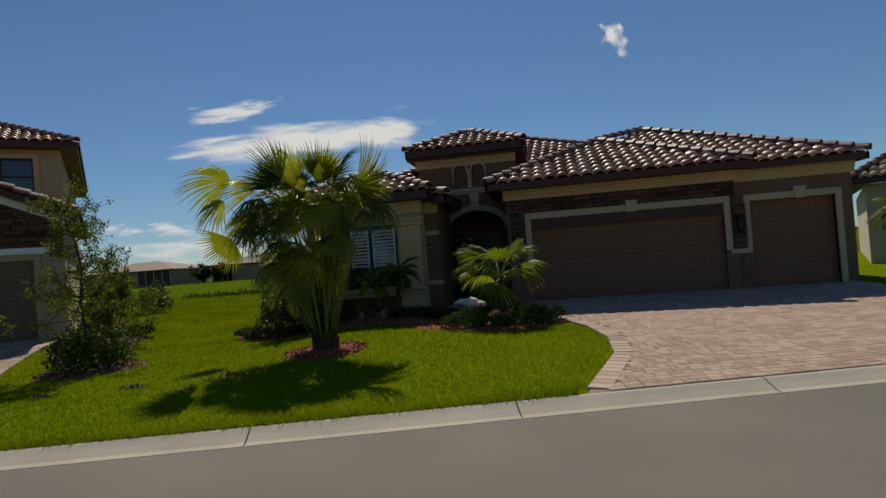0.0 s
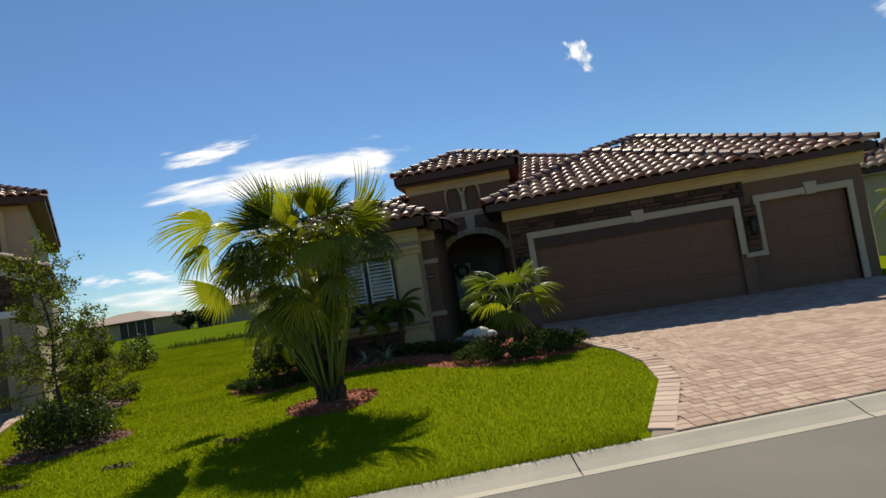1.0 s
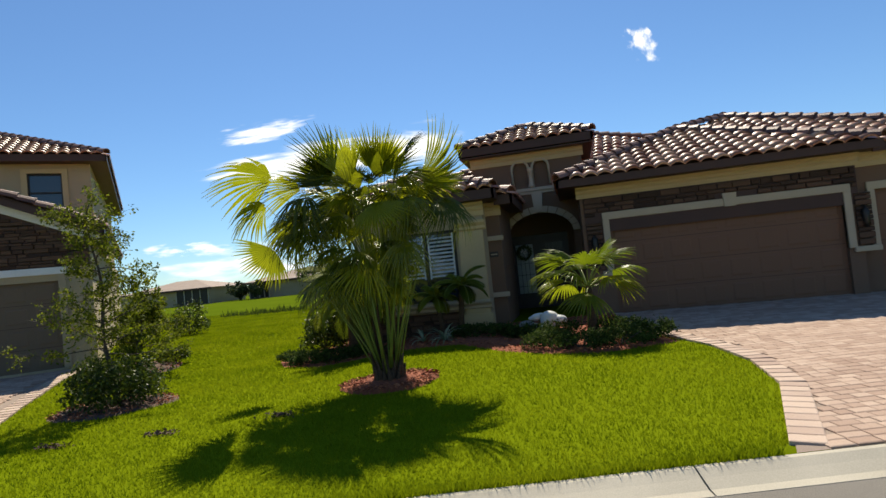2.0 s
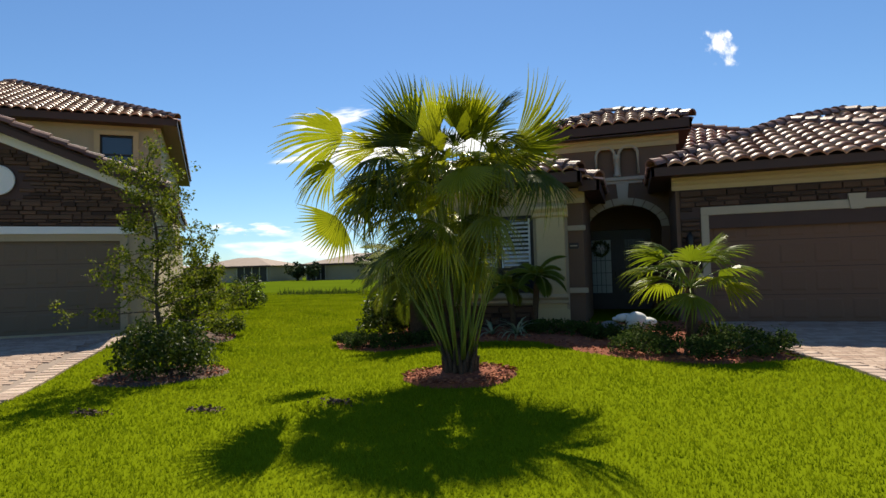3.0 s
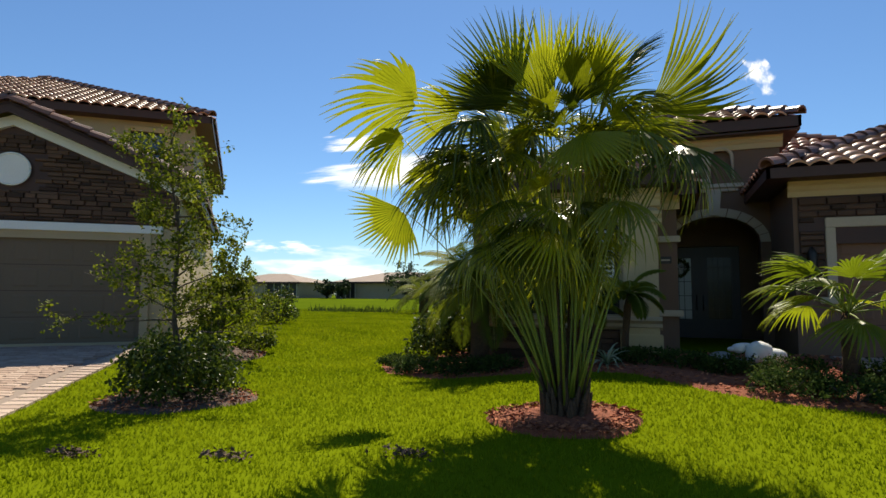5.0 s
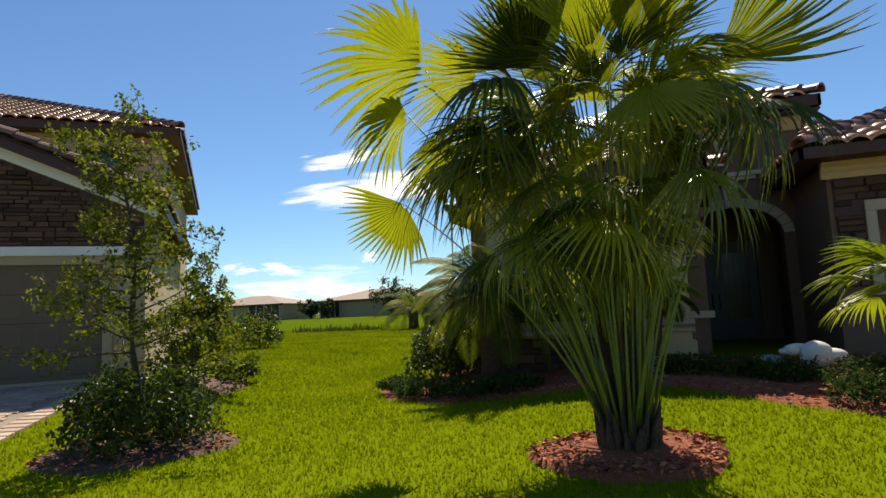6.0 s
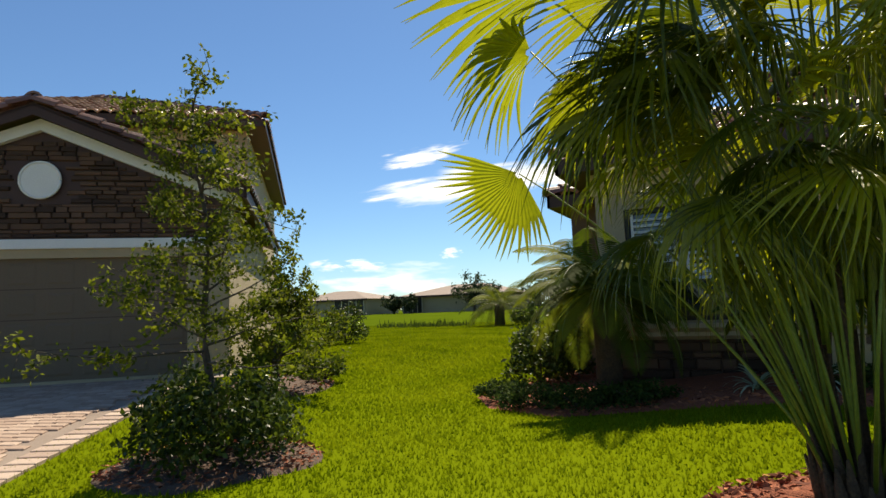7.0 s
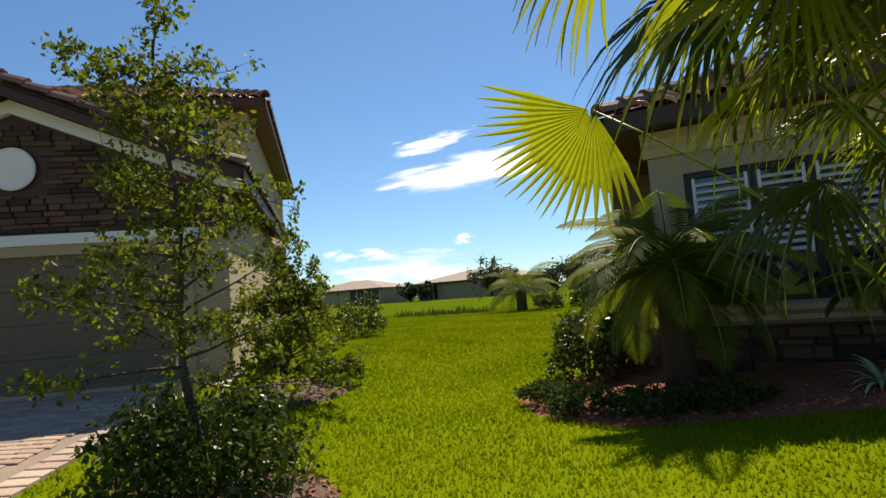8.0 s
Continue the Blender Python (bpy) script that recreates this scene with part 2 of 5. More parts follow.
ground()
bm = bmesh.new()
for s0, s1 in ((-60, -20), (-20, 0), (0, 20), (20, 60)):
    c = [(*street(s, n), z) for s, n, z in ((s0, -8.75, -0.20), (s1, -8.75, -0.20), (s1, -4.4, -0.14), (s0, -4.4, -0.14))]
    bm.faces.new([bm.verts.new(p) for p in c])
    c = [(*street(s, n), z) for s, n, z in ((s0, -4.4, -0.14), (s1, -4.4, -0.14), (s1, -0.25, -0.17), (s0, -0.25, -0.17))]
    bm.faces.new([bm.verts.new(p) for p in c])
bmesh.ops.remove_doubles(bm, verts=bm.verts[:], dist=0.001)
tagged(part("road", bm, M_ROAD, None), "grey worn asphalt residential street", "road", kind="structure")


def kerb(n_sign, n0):
    bm = bmesh.new()
    prof = [(-0.36, -0.165), (-0.27, -0.152), (-0.15, -0.105), (-0.05, -0.060), (0.0, -0.055), (0.02, -0.40), (-0.36, -0.40)]
    L, s = 3.05, -39.65 + 0.90
    while s < 40:
        rings = []
        for q in (s + 0.008, s + L - 0.008):
            rings.append([bm.verts.new((*street(q, n0 + n_sign * p), z)) for p, z in prof])
        for i in range(len(prof)):
            j = (i + 1) % len(prof)
            bm.faces.new((rings[0][i], rings[0][j], rings[1][j], rings[1][i]))
        bm.faces.new(rings[0][::-1])
        bm.faces.new(rings[1])
        s += L
    bmesh.ops.recalc_face_normals(bm, faces=bm.faces[:])
    tagged(part("kerb", bm, M_CURB, None), "pale concrete rolled kerb with cut joints", "kerb", kind="structure")


kerb(1, 0)
kerb(-1, -9.0)


# ---- roofs ----
TILE_W, TILE_L = 0.33, 0.40


def tile_mesh(name, material, w=TILE_W, l=TILE_L):
    """One barrel tile: x across, y up the slope, z off the deck."""
    seg, v, f = 6, [], []
    for y, lift in ((0, 0.060), (l + 0.05, 0.012)):
        for i in range(seg + 1):
            u = i / seg
            v.append(((u - 0.5) * w, y, lift + 0.085 * math.sin(math.pi * u) ** 0.8))
    for i in range(seg + 1):
        v.append(((i / seg - 0.5) * w, 0, 0.060 + 0.085 * math.sin(math.pi * i / seg) ** 0.8 - 0.045))
    for i in range(seg):
        f.append((i, i + 1, seg + 2 + i, seg + 1 + i))
        f.append((2 * seg + 2 + i, 2 * seg + 3 + i, i + 1, i))
    me = bpy.data.meshes.new(name)
    me.from_pydata(v, [], f)
    for p in me.polygons:
        p.use_smooth = p.index % 2 == 0
    me.materials.append(material)
    return me


TILE_MESH = tile_mesh("tile", M_TILE_O)
CAPS = []


def cap_mesh():
    v, f = [], []
    for y, r, lift in ((0, 0.165, 0.03), (0.42, 0.14, 0.0)):
        for i in range(7):
            a = math.pi * i / 6
            v.append((math.cos(a) * r, y, math.sin(a) * r + lift))
    for i in range(7):
        a = math.pi * i / 6
        v.append((math.cos(a) * 0.12, 0, math.sin(a) * 0.12 + 0.03))
    for i in range(6):
        f.append((i + 1, i, 7 + i, 8 + i))
        f.append((i, i + 1, 15 + i, 14 + i))
    me = bpy.data.meshes.new("ridge_cap")
    me.from_pydata(v, [], f)
    me.materials.append(M_CAP)
    return me


CAP_MESH = cap_mesh()


def inside(p, poly):
    hit = False
    for i in range(len(poly)):
        (x0, y0), (x1, y1) = poly[i], poly[i - 1]
        if (y0 > p[1]) != (y1 > p[1]) and p[0] < (x1 - x0) * (p[1] - y0) / (y1 - y0) + x0:
            hit = not hit
    return hit


def roof_face(parent, pts, near=None, joined=None, w=TILE_W, l=TILE_L):
    """A sloping face: pts run from the eave's two ends round the top. A deck and barrel tiles on it; tiles for which near(x, y)
    holds are single pieces, the rest go into the joined list."""
    P = [Vector(p) for p in pts]
    e = (P[1] - P[0]).normalized()
    n = e.cross(P[-1] - P[0]).normalized()
    if n.z < 0:
        n = -n
    s = n.cross(e)
    if s.z < 0:
        s = -s
    x_ax = s.cross(n)
    bm = bmesh.new()
    a = [bm.verts.new(p) for p in P]
    b = [bm.verts.new(p - n * 0.05) for p in P]
    bm.faces.new(a)
    bm.faces.new(b[::-1])
    for i in range(len(P)):
        j = (i + 1) % len(P)
        bm.faces.new((a[i], b[i], b[j], a[j]))
    bmesh.ops.recalc_face_normals(bm, faces=bm.faces[:])
    deck = part("deck", bm, M_FASCIA, parent)
    poly = [((p - P[0]).dot(e), (p - P[0]).dot(s)) for p in P]
    lo, hi = min(p[0] for p in poly), max(p[0] for p in poly)
    top = max(p[1] for p in poly)
    single = []
    r = 0
    while r * l < top:
        k = 0
        while lo + k * w < hi:
            c = (lo + (k + 0.5) * w, r * l + l * 0.5)
            if inside(c, poly):
                o = P[0] + e * c[0] + s * (r * l - 0.05) + n * 0.004
                m = Matrix((x_ax, s, n)).transposed().to_4x4()
                m.translation = o
                if near and near(o):
                    single.append(m)
                elif joined is not None:
                    joined.append(m)
            k += 1
        r += 1
    for m in single:
        ob = new("tile", TILE_MESH)
        ob.parent = parent
        ob.matrix_basis = m
    return deck


def join_tiles(parent, mats, material, w=TILE_W, l=TILE_L, name="tiles"):
    if not mats:
        return
    base = tile_mesh("tile_shape", material, w, l)
    v0 = np.array([v.co[:] for v in base.vertices])
    f0 = [tuple(p.vertices) for p in base.polygons]
    V, F = [], []
    for i, m in enumerate(mats):
        A = np.array(m)
        V.append(v0 @ A[:3, :3].T + A[:3, 3])
        F += [tuple(q + i * len(v0) for q in f) for f in f0]
    me = bpy.data.meshes.new(name)
    me.from_pydata(np.concatenate(V).tolist(), [], F)
    me.polygons.foreach_set("use_smooth", np.tile([p.use_smooth for p in base.polygons], len(mats)))
    me.materials.append(material)
    bpy.data.meshes.remove(base)
    ob = new(name, me)
    ob.parent = parent
    tagged(ob, kind="stuff")


def caps(parent, a, b):
    a, b = Vector(a), Vector(b)
    d = b - a
    n = max(1, int(d.length / 0.37))
    y = d.normalized()
    x = y.cross(Vector((0, 0, 1))).normalized()
    m = Matrix((x, y, x.cross(y))).transposed().to_4x4()
    for i in range(n):
        ob = new("ridge_cap", CAP_MESH)
        ob.parent = parent
        m.translation = a + d * (i / n) + Vector((0, 0, 0.03))
        ob.matrix_basis = m


def fascia(parent, a, b, inward, drop=0.22, t=0.06):
    a, b, q = Vector(a), Vector(b), Vector(inward).normalized() * t
    bm = bmesh.new()
    v = [bm.verts.new(p + Vector((0, 0, z))) for z in (-drop, 0.015) for p in (a, b, b + q, a + q)]
    for f in ((0, 1, 2, 3), (4, 5, 6, 7), (0, 1, 5, 4), (1, 2, 6, 5), (2, 3, 7, 6), (3, 0, 4, 7)):
        bm.faces.new([v[i] for i in f])
    bmesh.ops.recalc_face_normals(bm, faces=bm.faces[:])
    return part("fascia", bm, M_FASCIA, parent)


def soffit(parent, poly, z):
    return part("soffit", prism(poly, 2, z - 0.03, z), M_FASCIA, parent)


def ledge_stones(parent, x0, x1, z0, z1, y, holes=(), rng=None, depth=0.05, h=0.14):
    """Rough coursed stones on a wall that faces -y; those past the first 150 are joined."""
    rng = rng or random.Random(3)
    z, count, V, F = z0, 0, [], []
    while z < z1 - 0.03:
        hh = min(h * rng.uniform(0.7, 1.25), z1 - z)
        x = x0
        while x < x1 - 0.02:
            ww = min(rng.uniform(0.18, 0.55), x1 - x)
            if x1 - x - ww < 0.1:
                ww = x1 - x
            if not any(a < x + ww - 0.01 and x + 0.01 < b and c < z + hh - 0.01 and z + 0.01 < d for a, b, c, d in holes):
                d = depth * rng.uniform(0.5, 1.4)
                g = 0.006
                X0, X1, Z0, Z1 = x + g, x + ww - g, z + g, z + hh - g
                k = 0.015
                co = [(X0, y, Z0), (X1, y, Z0), (X1, y, Z1), (X0, y, Z1), (X0 + k, y - d, Z0 + k), (X1 - k, y - d * rng.uniform(0.8, 1.1), Z0 + k), (X1 - k, y - d, Z1 - k), (X0 + k, y - d * rng.uniform(0.8, 1.1), Z1 - k)]
                fa = [(4, 5, 6, 7), (0, 1, 5, 4), (1, 2, 6, 5), (2, 3, 7, 6), (3, 0, 4, 7)]
                me = bpy.data.meshes.new("stone")
                me.from_pydata(co, [], fa)
                me.materials.append(M_STONE)
                ob = new("stone", me)
                ob.parent = parent
                count += 1
            x += ww
        z += hh


# ---- house with the three-car garage ----
def wall_with_holes(x0, x1, z0, z1, y0, y1, holes):
    """A wall along x, y0 to y1 thick, with rectangular holes (x0, x1, z0, z1) cut through."""
    bm = bmesh.new()
    xs = sorted({x0, x1, *[h[0] for h in holes], *[h[1] for h in holes]})
    for a, b in zip(xs, xs[1:]):
        cut = sorted((h[2], h[3]) for h in holes if h[0] <= a + 1e-6 and b <= h[1] + 1e-6)
        z = z0
        for c, d in cut:
            if c > z + 1e-6:
                box(a, b, y0, y1, z, c, bm=bm)
            z = d
        if z < z1 - 1e-6:
            box(a, b, y0, y1, z, z1, bm=bm)
    bmesh.ops.remove_doubles(bm, verts=bm.verts[:], dist=0.0005)
    return bm


def garage_door(parent, x0, x1, z0, z1, y, material, cols):
    d = part("garage_door", box(x0, x1, y, y + 0.05, z0, z1), material, parent, "closed sectional garage door, raised panels")
    rows = 4
    hh = (z1 - z0) / rows
    ww = (x1 - x0) / cols
    for r in range(rows):
        for c in range(cols):
            g = 0.08
            a, b, e, f = x0 + c * ww + g, x0 + (c + 1) * ww - g, z0 + r * hh + g, z0 + (r + 1) * hh - g
            bm = bmesh.new()
            v = [bm.verts.new(p) for p in ((a, y, e), (b, y, e), (b, y, f), (a, y, f), (a + .04, y - .008, e + .04), (b - .04, y - .008, e + .04), (b - .04, y - .008, f - .04), (a + .04, y - .008, f - .04))]
            for q in ((4, 5, 6, 7), (0, 1, 5, 4), (1, 2, 6, 5), (2, 3, 7, 6), (3, 0, 4, 7)):
                bm.faces.new([v[i] for i in q])
            part("panel", bm, material, d)
        if r:
            part("seam", box(x0, x1, y - 0.004, y + 0.002, z0 + r * hh - 0.006, z0 + r * hh + 0.006), M_FASCIA, d)
    return d


def cornice(parent, x0, x1, y, z0, z1, ends=0.06):
    """A cream moulding on a wall that faces -y: stepped band."""
    prof = [(0, 0), (-0.05, 0), (-0.06, 0.35), (-0.10, 0.5), (-0.10, 0.7), (-0.16, 0.85), (-0.16, 1.0), (0, 1.0)]
    h = z1 - z0
    return part("cornice", prism([(y + p, z0 + q * h) for p, q in prof], 0, x0, x1), M_CREAM, parent, "cream moulded cornice")


def house_a():
    F = 0.22                                           # floor of the garage
    h = thing("house", (0, 0, 0), "taupe single-storey stucco house with brown barrel-tile roof", "house")
    W = part("wall", wall_with_holes(0.42, 6.62, F - 0.4, 3.47, 16.82, 17.05, [(1.08, 6.30, F, 2.60)]), M_STUCCO, h)
    part("wall", wall_with_holes(6.62, 9.62, F - 0.4, 3.47, 17.02, 17.25, [(7.03, 9.18, F, 2.60)]), M_STUCCO, h)
    part("wall", box(6.46, 6.62, 17.05, 17.25, F - .4, 3.47), M_STUCCO, h)
    part("wall", box(0.42, 0.65, 17.05, 20.6, F - 0.4, 3.47), M_STUCCO, h)
    part("wall", box(9.39, 9.62, 17.25, 28, F - 0.4, 3.47), M_STUCCO, h)
    garage_door(h, 1.08, 6.30, F + 0.01, 2.60, 16.93, M_GARAGE, 8)
    garage_door(h, 7.03, 9.18, F + 0.01, 2.60, 17.13, M_GARAGE, 4)
    # cast-stone surrounds
    for x0, x1, y in ((0.92, 6.46, 16.82), (6.87, 9.34, 17.02)):
        part("door_surround", box(x0, x1, y - 0.07, y + 0.1, 2.60, 2.78, 0.012), M_TRIM, h, "pale cast-stone surround")
        c = (x0 + x1) / 2 + 0.2
        part("keystone", prism([(c - 0.12, 2.58), (c + 0.12, 2.58), (c + 0.16, 2.90), (c - 0.16, 2.90)], 1, y - 0.10, y + 0.05), M_TRIM, h)
        for a, b in ((x0, x0 + 0.16), (x1 - 0.16, x1)):
            part("jamb", box(a, b, y - 0.06, y + 0.1, 1.30 if b < 8.9 else F, 2.60, 0.01), M_TRIM, h)
    part("sill_block", box(6.40, 6.95, 16.74, 16.86, 1.20, 1.32, 0.01), M_TRIM, h)
    part("sill_block", box(0.80, 1.10, 16.74, 16.86, 1.20, 1.32, 0.01), M_TRIM, h)
    # stone courses between the cornice and the surrounds
    st = part("stone_band", box(0.50, 6.62, 16.80, 16.82, 2.30, 3.19), M_FASCIA, h, "brown ledge-stone band")
    ledge_stones(st, 0.50, 6.60, 2.55, 3.19, 16.80, [(0.9, 6.48, 0, 2.79), (3.7, 4.1, 2.5, 2.91)], random.Random(5))
    ledge_stones(st, 6.50, 6.86, 1.34, 2.55, 16.80, [], random.Random(6))
    ledge_stones(st, 0.50, 0.90, 1.34, 2.55, 16.80, [], random.Random(7))
    cornice(h, 0.34, 6.68, 16.82, 3.19, 3.47)
    cornice(h, 6.68, 9.70, 17.02, 3.15, 3.47)
    # garage wall lantern
    part("lantern", tube([(0.68, 16.70, 1.75), (0.68, 16.70, 1.85), (0.68, 16.70, 2.12), (0.68, 16.70, 2.25)], [0.03, 0.07, 0.085, 0.015], 6), M_BRONZE, h, "dark metal wall lantern")
    part("lantern", tube([(6.67, 16.70, 1.75), (6.67, 16.70, 1.85), (6.67, 16.70, 2.12), (6.67, 16.70, 2.25)], [0.03, 0.07, 0.085, 0.015], 6), M_BRONZE, h, "dark metal wall lantern")

    # window wing: cream front, and a taupe pier set back beside the porch
    Y, YP = 15.90, 16.50
    part("wall", wall_with_holes(-5.38, -1.97, -0.3, 3.35, Y, Y + 0.22, [(-4.95, -2.68, 0.98, 2.75)]), M_STUCCO_B, h, "cream stucco window wall")
    part("wall", box(-2.19, -1.97, Y + 0.22, YP, -0.3, 3.35), M_STUCCO_B, h)
    part("wall", box(-2.19, -1.62, YP, YP + 0.22, -0.3, 3.35), M_STUCCO, h)
    part("wall", box(-1.84, -1.62, YP + 0.22, 19.2, -0.3, 3.35), M_STUCCO, h)
    part("wall", box(-5.38, -5.16, Y + 0.22, 18.9, -0.3, 3.35), M_STUCCO, h)
    part("wall", box(-6.54, -5.16, 18.9, 19.12, -0.3, 3.35), M_STUCCO, h)
    part("wall", box(-6.54, -6.32, 19.12, 31, -0.3, 3.35), M_STUCCO, h)
    cornice(h, -5.44, -1.91, Y, 3.02, 3.35)
    cornice(h, -1.97, -1.56, YP, 3.02, 3.35)
    a, b = -2.60, -1.97
    part("pilaster", box(a, b, Y - 0.13, Y, -0.2, 2.66, 0.01), M_CREAM, h, "cream pilaster with moulded cap")
    part("pilaster_cap", prism([(Y - 0.13, 2.66), (Y - 0.17, 2.70), (Y - 0.17, 2.76), (Y - 0.24, 2.84), (Y - 0.24, 2.90), (Y, 2.90), (Y, 2.66)], 0, a - 0.08, b + 0.08), M_CREAM, h)
    part("pilaster_base", box(a - 0.06, b + 0.06, Y - 0.19, Y, -0.2, 0.62, 0.02), M_CREAM, h)
    part("window_sill", prism([(Y - 0.05, 0.70), (Y - 0.16, 0.76), (Y - 0.16, 0.82), (Y - 0.24, 0.88), (Y - 0.24, 0.95), (Y + 0.05, 0.95), (Y + 0.05, 0.70)], 0, -5.44, -1.92), M_TRIM, h, "cream moulded sill band")
    st = part("stone_band", box(-5.36, -2.68, Y - 0.02, Y, -0.2, 0.70), M_FASCIA, h, "brown ledge-stone base")
    ledge_stones(st, -5.36, -2.68, 0.0, 0.70, Y - 0.02, [], random.Random(8))
    part("corner_band", box(-1.97, -1.56, YP - 0.07, YP, 2.38, 2.50, 0.01), M_TRIM, h)
    part("corner_band", box(-1.97, -1.54, YP - 0.10, YP, 0.94, 1.06, 0.01), M_TRIM, h)
    # window with white plantation shutters behind the glass, an arched head over the middle light
    win = part("window", box(-4.95, -2.68, Y + 0.14, Y + 0.17, 0.98, 2.75), M_GLASS, h, "window with white plantation shutters")
    for a, b, c, d in ((-4.95, -4.88, .98, 2.75), (-2.75, -2.68, .98, 2.75), (-4.88, -2.75, .98, 1.05), (-4.88, -2.75, 2.68, 2.75), (-4.17, -4.10, 1.05, 2.68), (-3.53, -3.46, 1.05, 2.68), (-4.88, -4.17, 1.50, 1.56), (-3.46, -2.75, 1.50, 1.56)):
        part("window_frame", box(a, b, Y + 0.06, Y + 0.14, c, d), M_BRONZE, win)
    for x0, x1 in ((-4.86, -4.19), (-4.08, -3.55), (-3.44, -2.77)):
        for i in range(11):
            z = 1.62 + i * 0.096
            bm = box(x0 + 0.04, x1 - 0.04, -0.035, 0.035, -0.006, 0.006)
            bmesh.ops.rotate(bm, verts=bm.verts[:], cent=(0, 0, 0), matrix=Matrix.Rotation(radians(35), 3, 'X'))
            bmesh.ops.translate(bm, verts=bm.verts[:], vec=(0, Y + 0.10, z))
            part("shutter_slat", bm, M_WHITE, win)
        for a, b in ((x0, x0 + 0.04), (x1 - 0.04, x1)):
            part("shutter_stile", box(a, b, Y + 0.08, Y + 0.12, 1.56, 2.68), M_WHITE, win)
    # house-number plaque, unreadable bars
    pl = part("plaque", box(-1.95, -1.73, YP - 0.03, YP, 1.96, 2.10, 0.01), M_PLAQUE, h, "small dark number plaque")
    part("bar", box(-1.92, -1.76, YP - 0.034, YP - 0.03, 2.015, 2.045), M_TRIM, pl)

    # entry tower with arch and twin niches
    T = 19.2
    ax, aw, spring, rise = -0.74, 0.95, 2.56, 0.62
    bm = bmesh.new()
    arch = [(ax - aw * math.cos(math.pi * i / 16), spring + rise * math.sin(math.pi * i / 16)) for i in range(17)]
    niche = []
    for cx in (-1.16, -0.56):
        niche.append([(cx + 0.21 * math.cos(math.pi * (1 - i / 8)), 4.55 + 0.21 * math.sin(math.pi * i / 8)) for i in range(9)] + [(cx + 0.21, 4.02), (cx - 0.21, 4.02)])
    outer = [(-2.58, 0), (ax - aw, 0)] + arch + [(ax + aw, 0), (0.66, 0), (0.66, 4.95), (-2.58, 4.95)]
    for d, flip in ((T, 0), (T + 0.25, 1)):
        loops = []
        for poly in ([outer] + (niche if not flip else [])):
            vs = [bm.verts.new((p[0], d, p[1])) for p in poly]
            loops.append([bm.edges.new((vs[i], vs[(i + 1) % len(vs)])) for i in range(len(vs))])
        bmesh.ops.triangle_fill(bm, edges=[e for l in loops for e in l], use_beauty=True)
    for i, p in enumerate(outer):
        q = outer[(i + 1) % len(outer)]
        bm.faces.new([bm.verts.new((a[0], y, a[1])) for a, y in ((p, T), (q, T), (q, T + .25), (p, T + .25))])
    for poly in niche:
        for i, p in enumerate(poly):
            q = poly[(i + 1) % len(poly)]
            bm.faces.new([bm.verts.new((a[0], y, a[1])) for a, y in ((p, T), (q, T), (q, T + .12), (p, T + .12))])
        bm.faces.new([bm.verts.new((a[0], T + .12, a[1])) for a in poly])
    bmesh.ops.remove_doubles(bm, verts=bm.verts[:], dist=0.0005)
    bmesh.ops.recalc_face_normals(bm, faces=bm.faces[:])
    tw = part("entry_tower", bm, M_STUCCO, h, "taupe stucco entry tower with twin arched niches")
    part("wall", box(-2.58, -2.36, T + .25, 22, 0, 4.95), M_STUCCO, tw)
    part("wall", box(0.44, 0.66, T + .25, 22, 0, 4.95), M_STUCCO, tw)
    part("wall", box(-2.36, .44, 21.78, 22.0, 3.6, 4.95), M_STUCCO, tw)
    cornice(tw, -2.64, 0.72, T, 4.72, 5.05)
    # niche trims, column and ledge
    for cx in (-1.16, -0.56):
        pts = [(cx - 0.245 * math.cos(math.pi * i / 10), T - 0.02, 4.55 + 0.245 * math.sin(math.pi * i / 10)) for i in range(11)]
        part("niche_arch", tube([(cx - 0.245, T - .02, 4.02)] + pts + [(cx + 0.245, T - .02, 4.02)], [0.045] * 13, 6), M_TRIM, tw)
    part("niche_column", tube([(-0.86, T - .05, 3.95), (-0.86, T - .05, 4.03), (-0.86, T - .05, 4.05), (-0.86, T - .05, 4.40), (-0.86, T - .05, 4.42), (-0.86, T - .05, 4.55)], [.10, .10, .065, .06, .09, .10], 10), M_TRIM, tw)
    part("niche_ledge", box(-1.62, -0.10, T - .12, T, 3.84, 3.94, .015), M_TRIM, tw)
    part("niche_ledge", box(-1.50, -0.22, T - .07, T, 3.76, 3.84, .01), M_TRIM, tw)
    for i in range(12):                                # voussoirs of the arch
        a0, a1 = math.pi * (i + .04) / 12, math.pi * (i + .96) / 12
        q = [(ax - (aw + r) * math.cos(a), spring + (rise + r) * math.sin(a)) for r, a in ((0, a0), (0, a1), (.20, a1), (.20, a0))]
        part("voussoir", prism(q, 1, T - .05, T + .02), M_TRIM, tw)
    part("keystone", prism([(ax - .11, 3.20), (ax + .11, 3.20), (ax + .16, 3.76), (ax - .16, 3.76)], 1, T - .11, T + .02), M_TRIM, tw)
    # porch and doors
    part("porch_floor", box(-1.45, 0.95, 15.3, 16.8, -.1, 0.19), M_CURB, h, "pale porch paving")
    part("porch_floor", box(-1.52, 0.42, 16.8, 21.9, -.1, 0.16), M_CURB, h, "pale porch paving")
    part("porch_back", wall_with_holes(-2.36, .44, 0.16, 3.6, 21.3, 21.5, [(-1.95, 0.0, .16, 2.65)]), M_STUCCO, h)
    part("porch_lining", box(-2.36, .44, 21.52, 21.7, 0, 3.6), M_DARKWOOD, h)
    part("porch_ceiling", box(-2.36, .44, T + .25, 21.5, 3.45, 3.6), M_STUCCO, h)
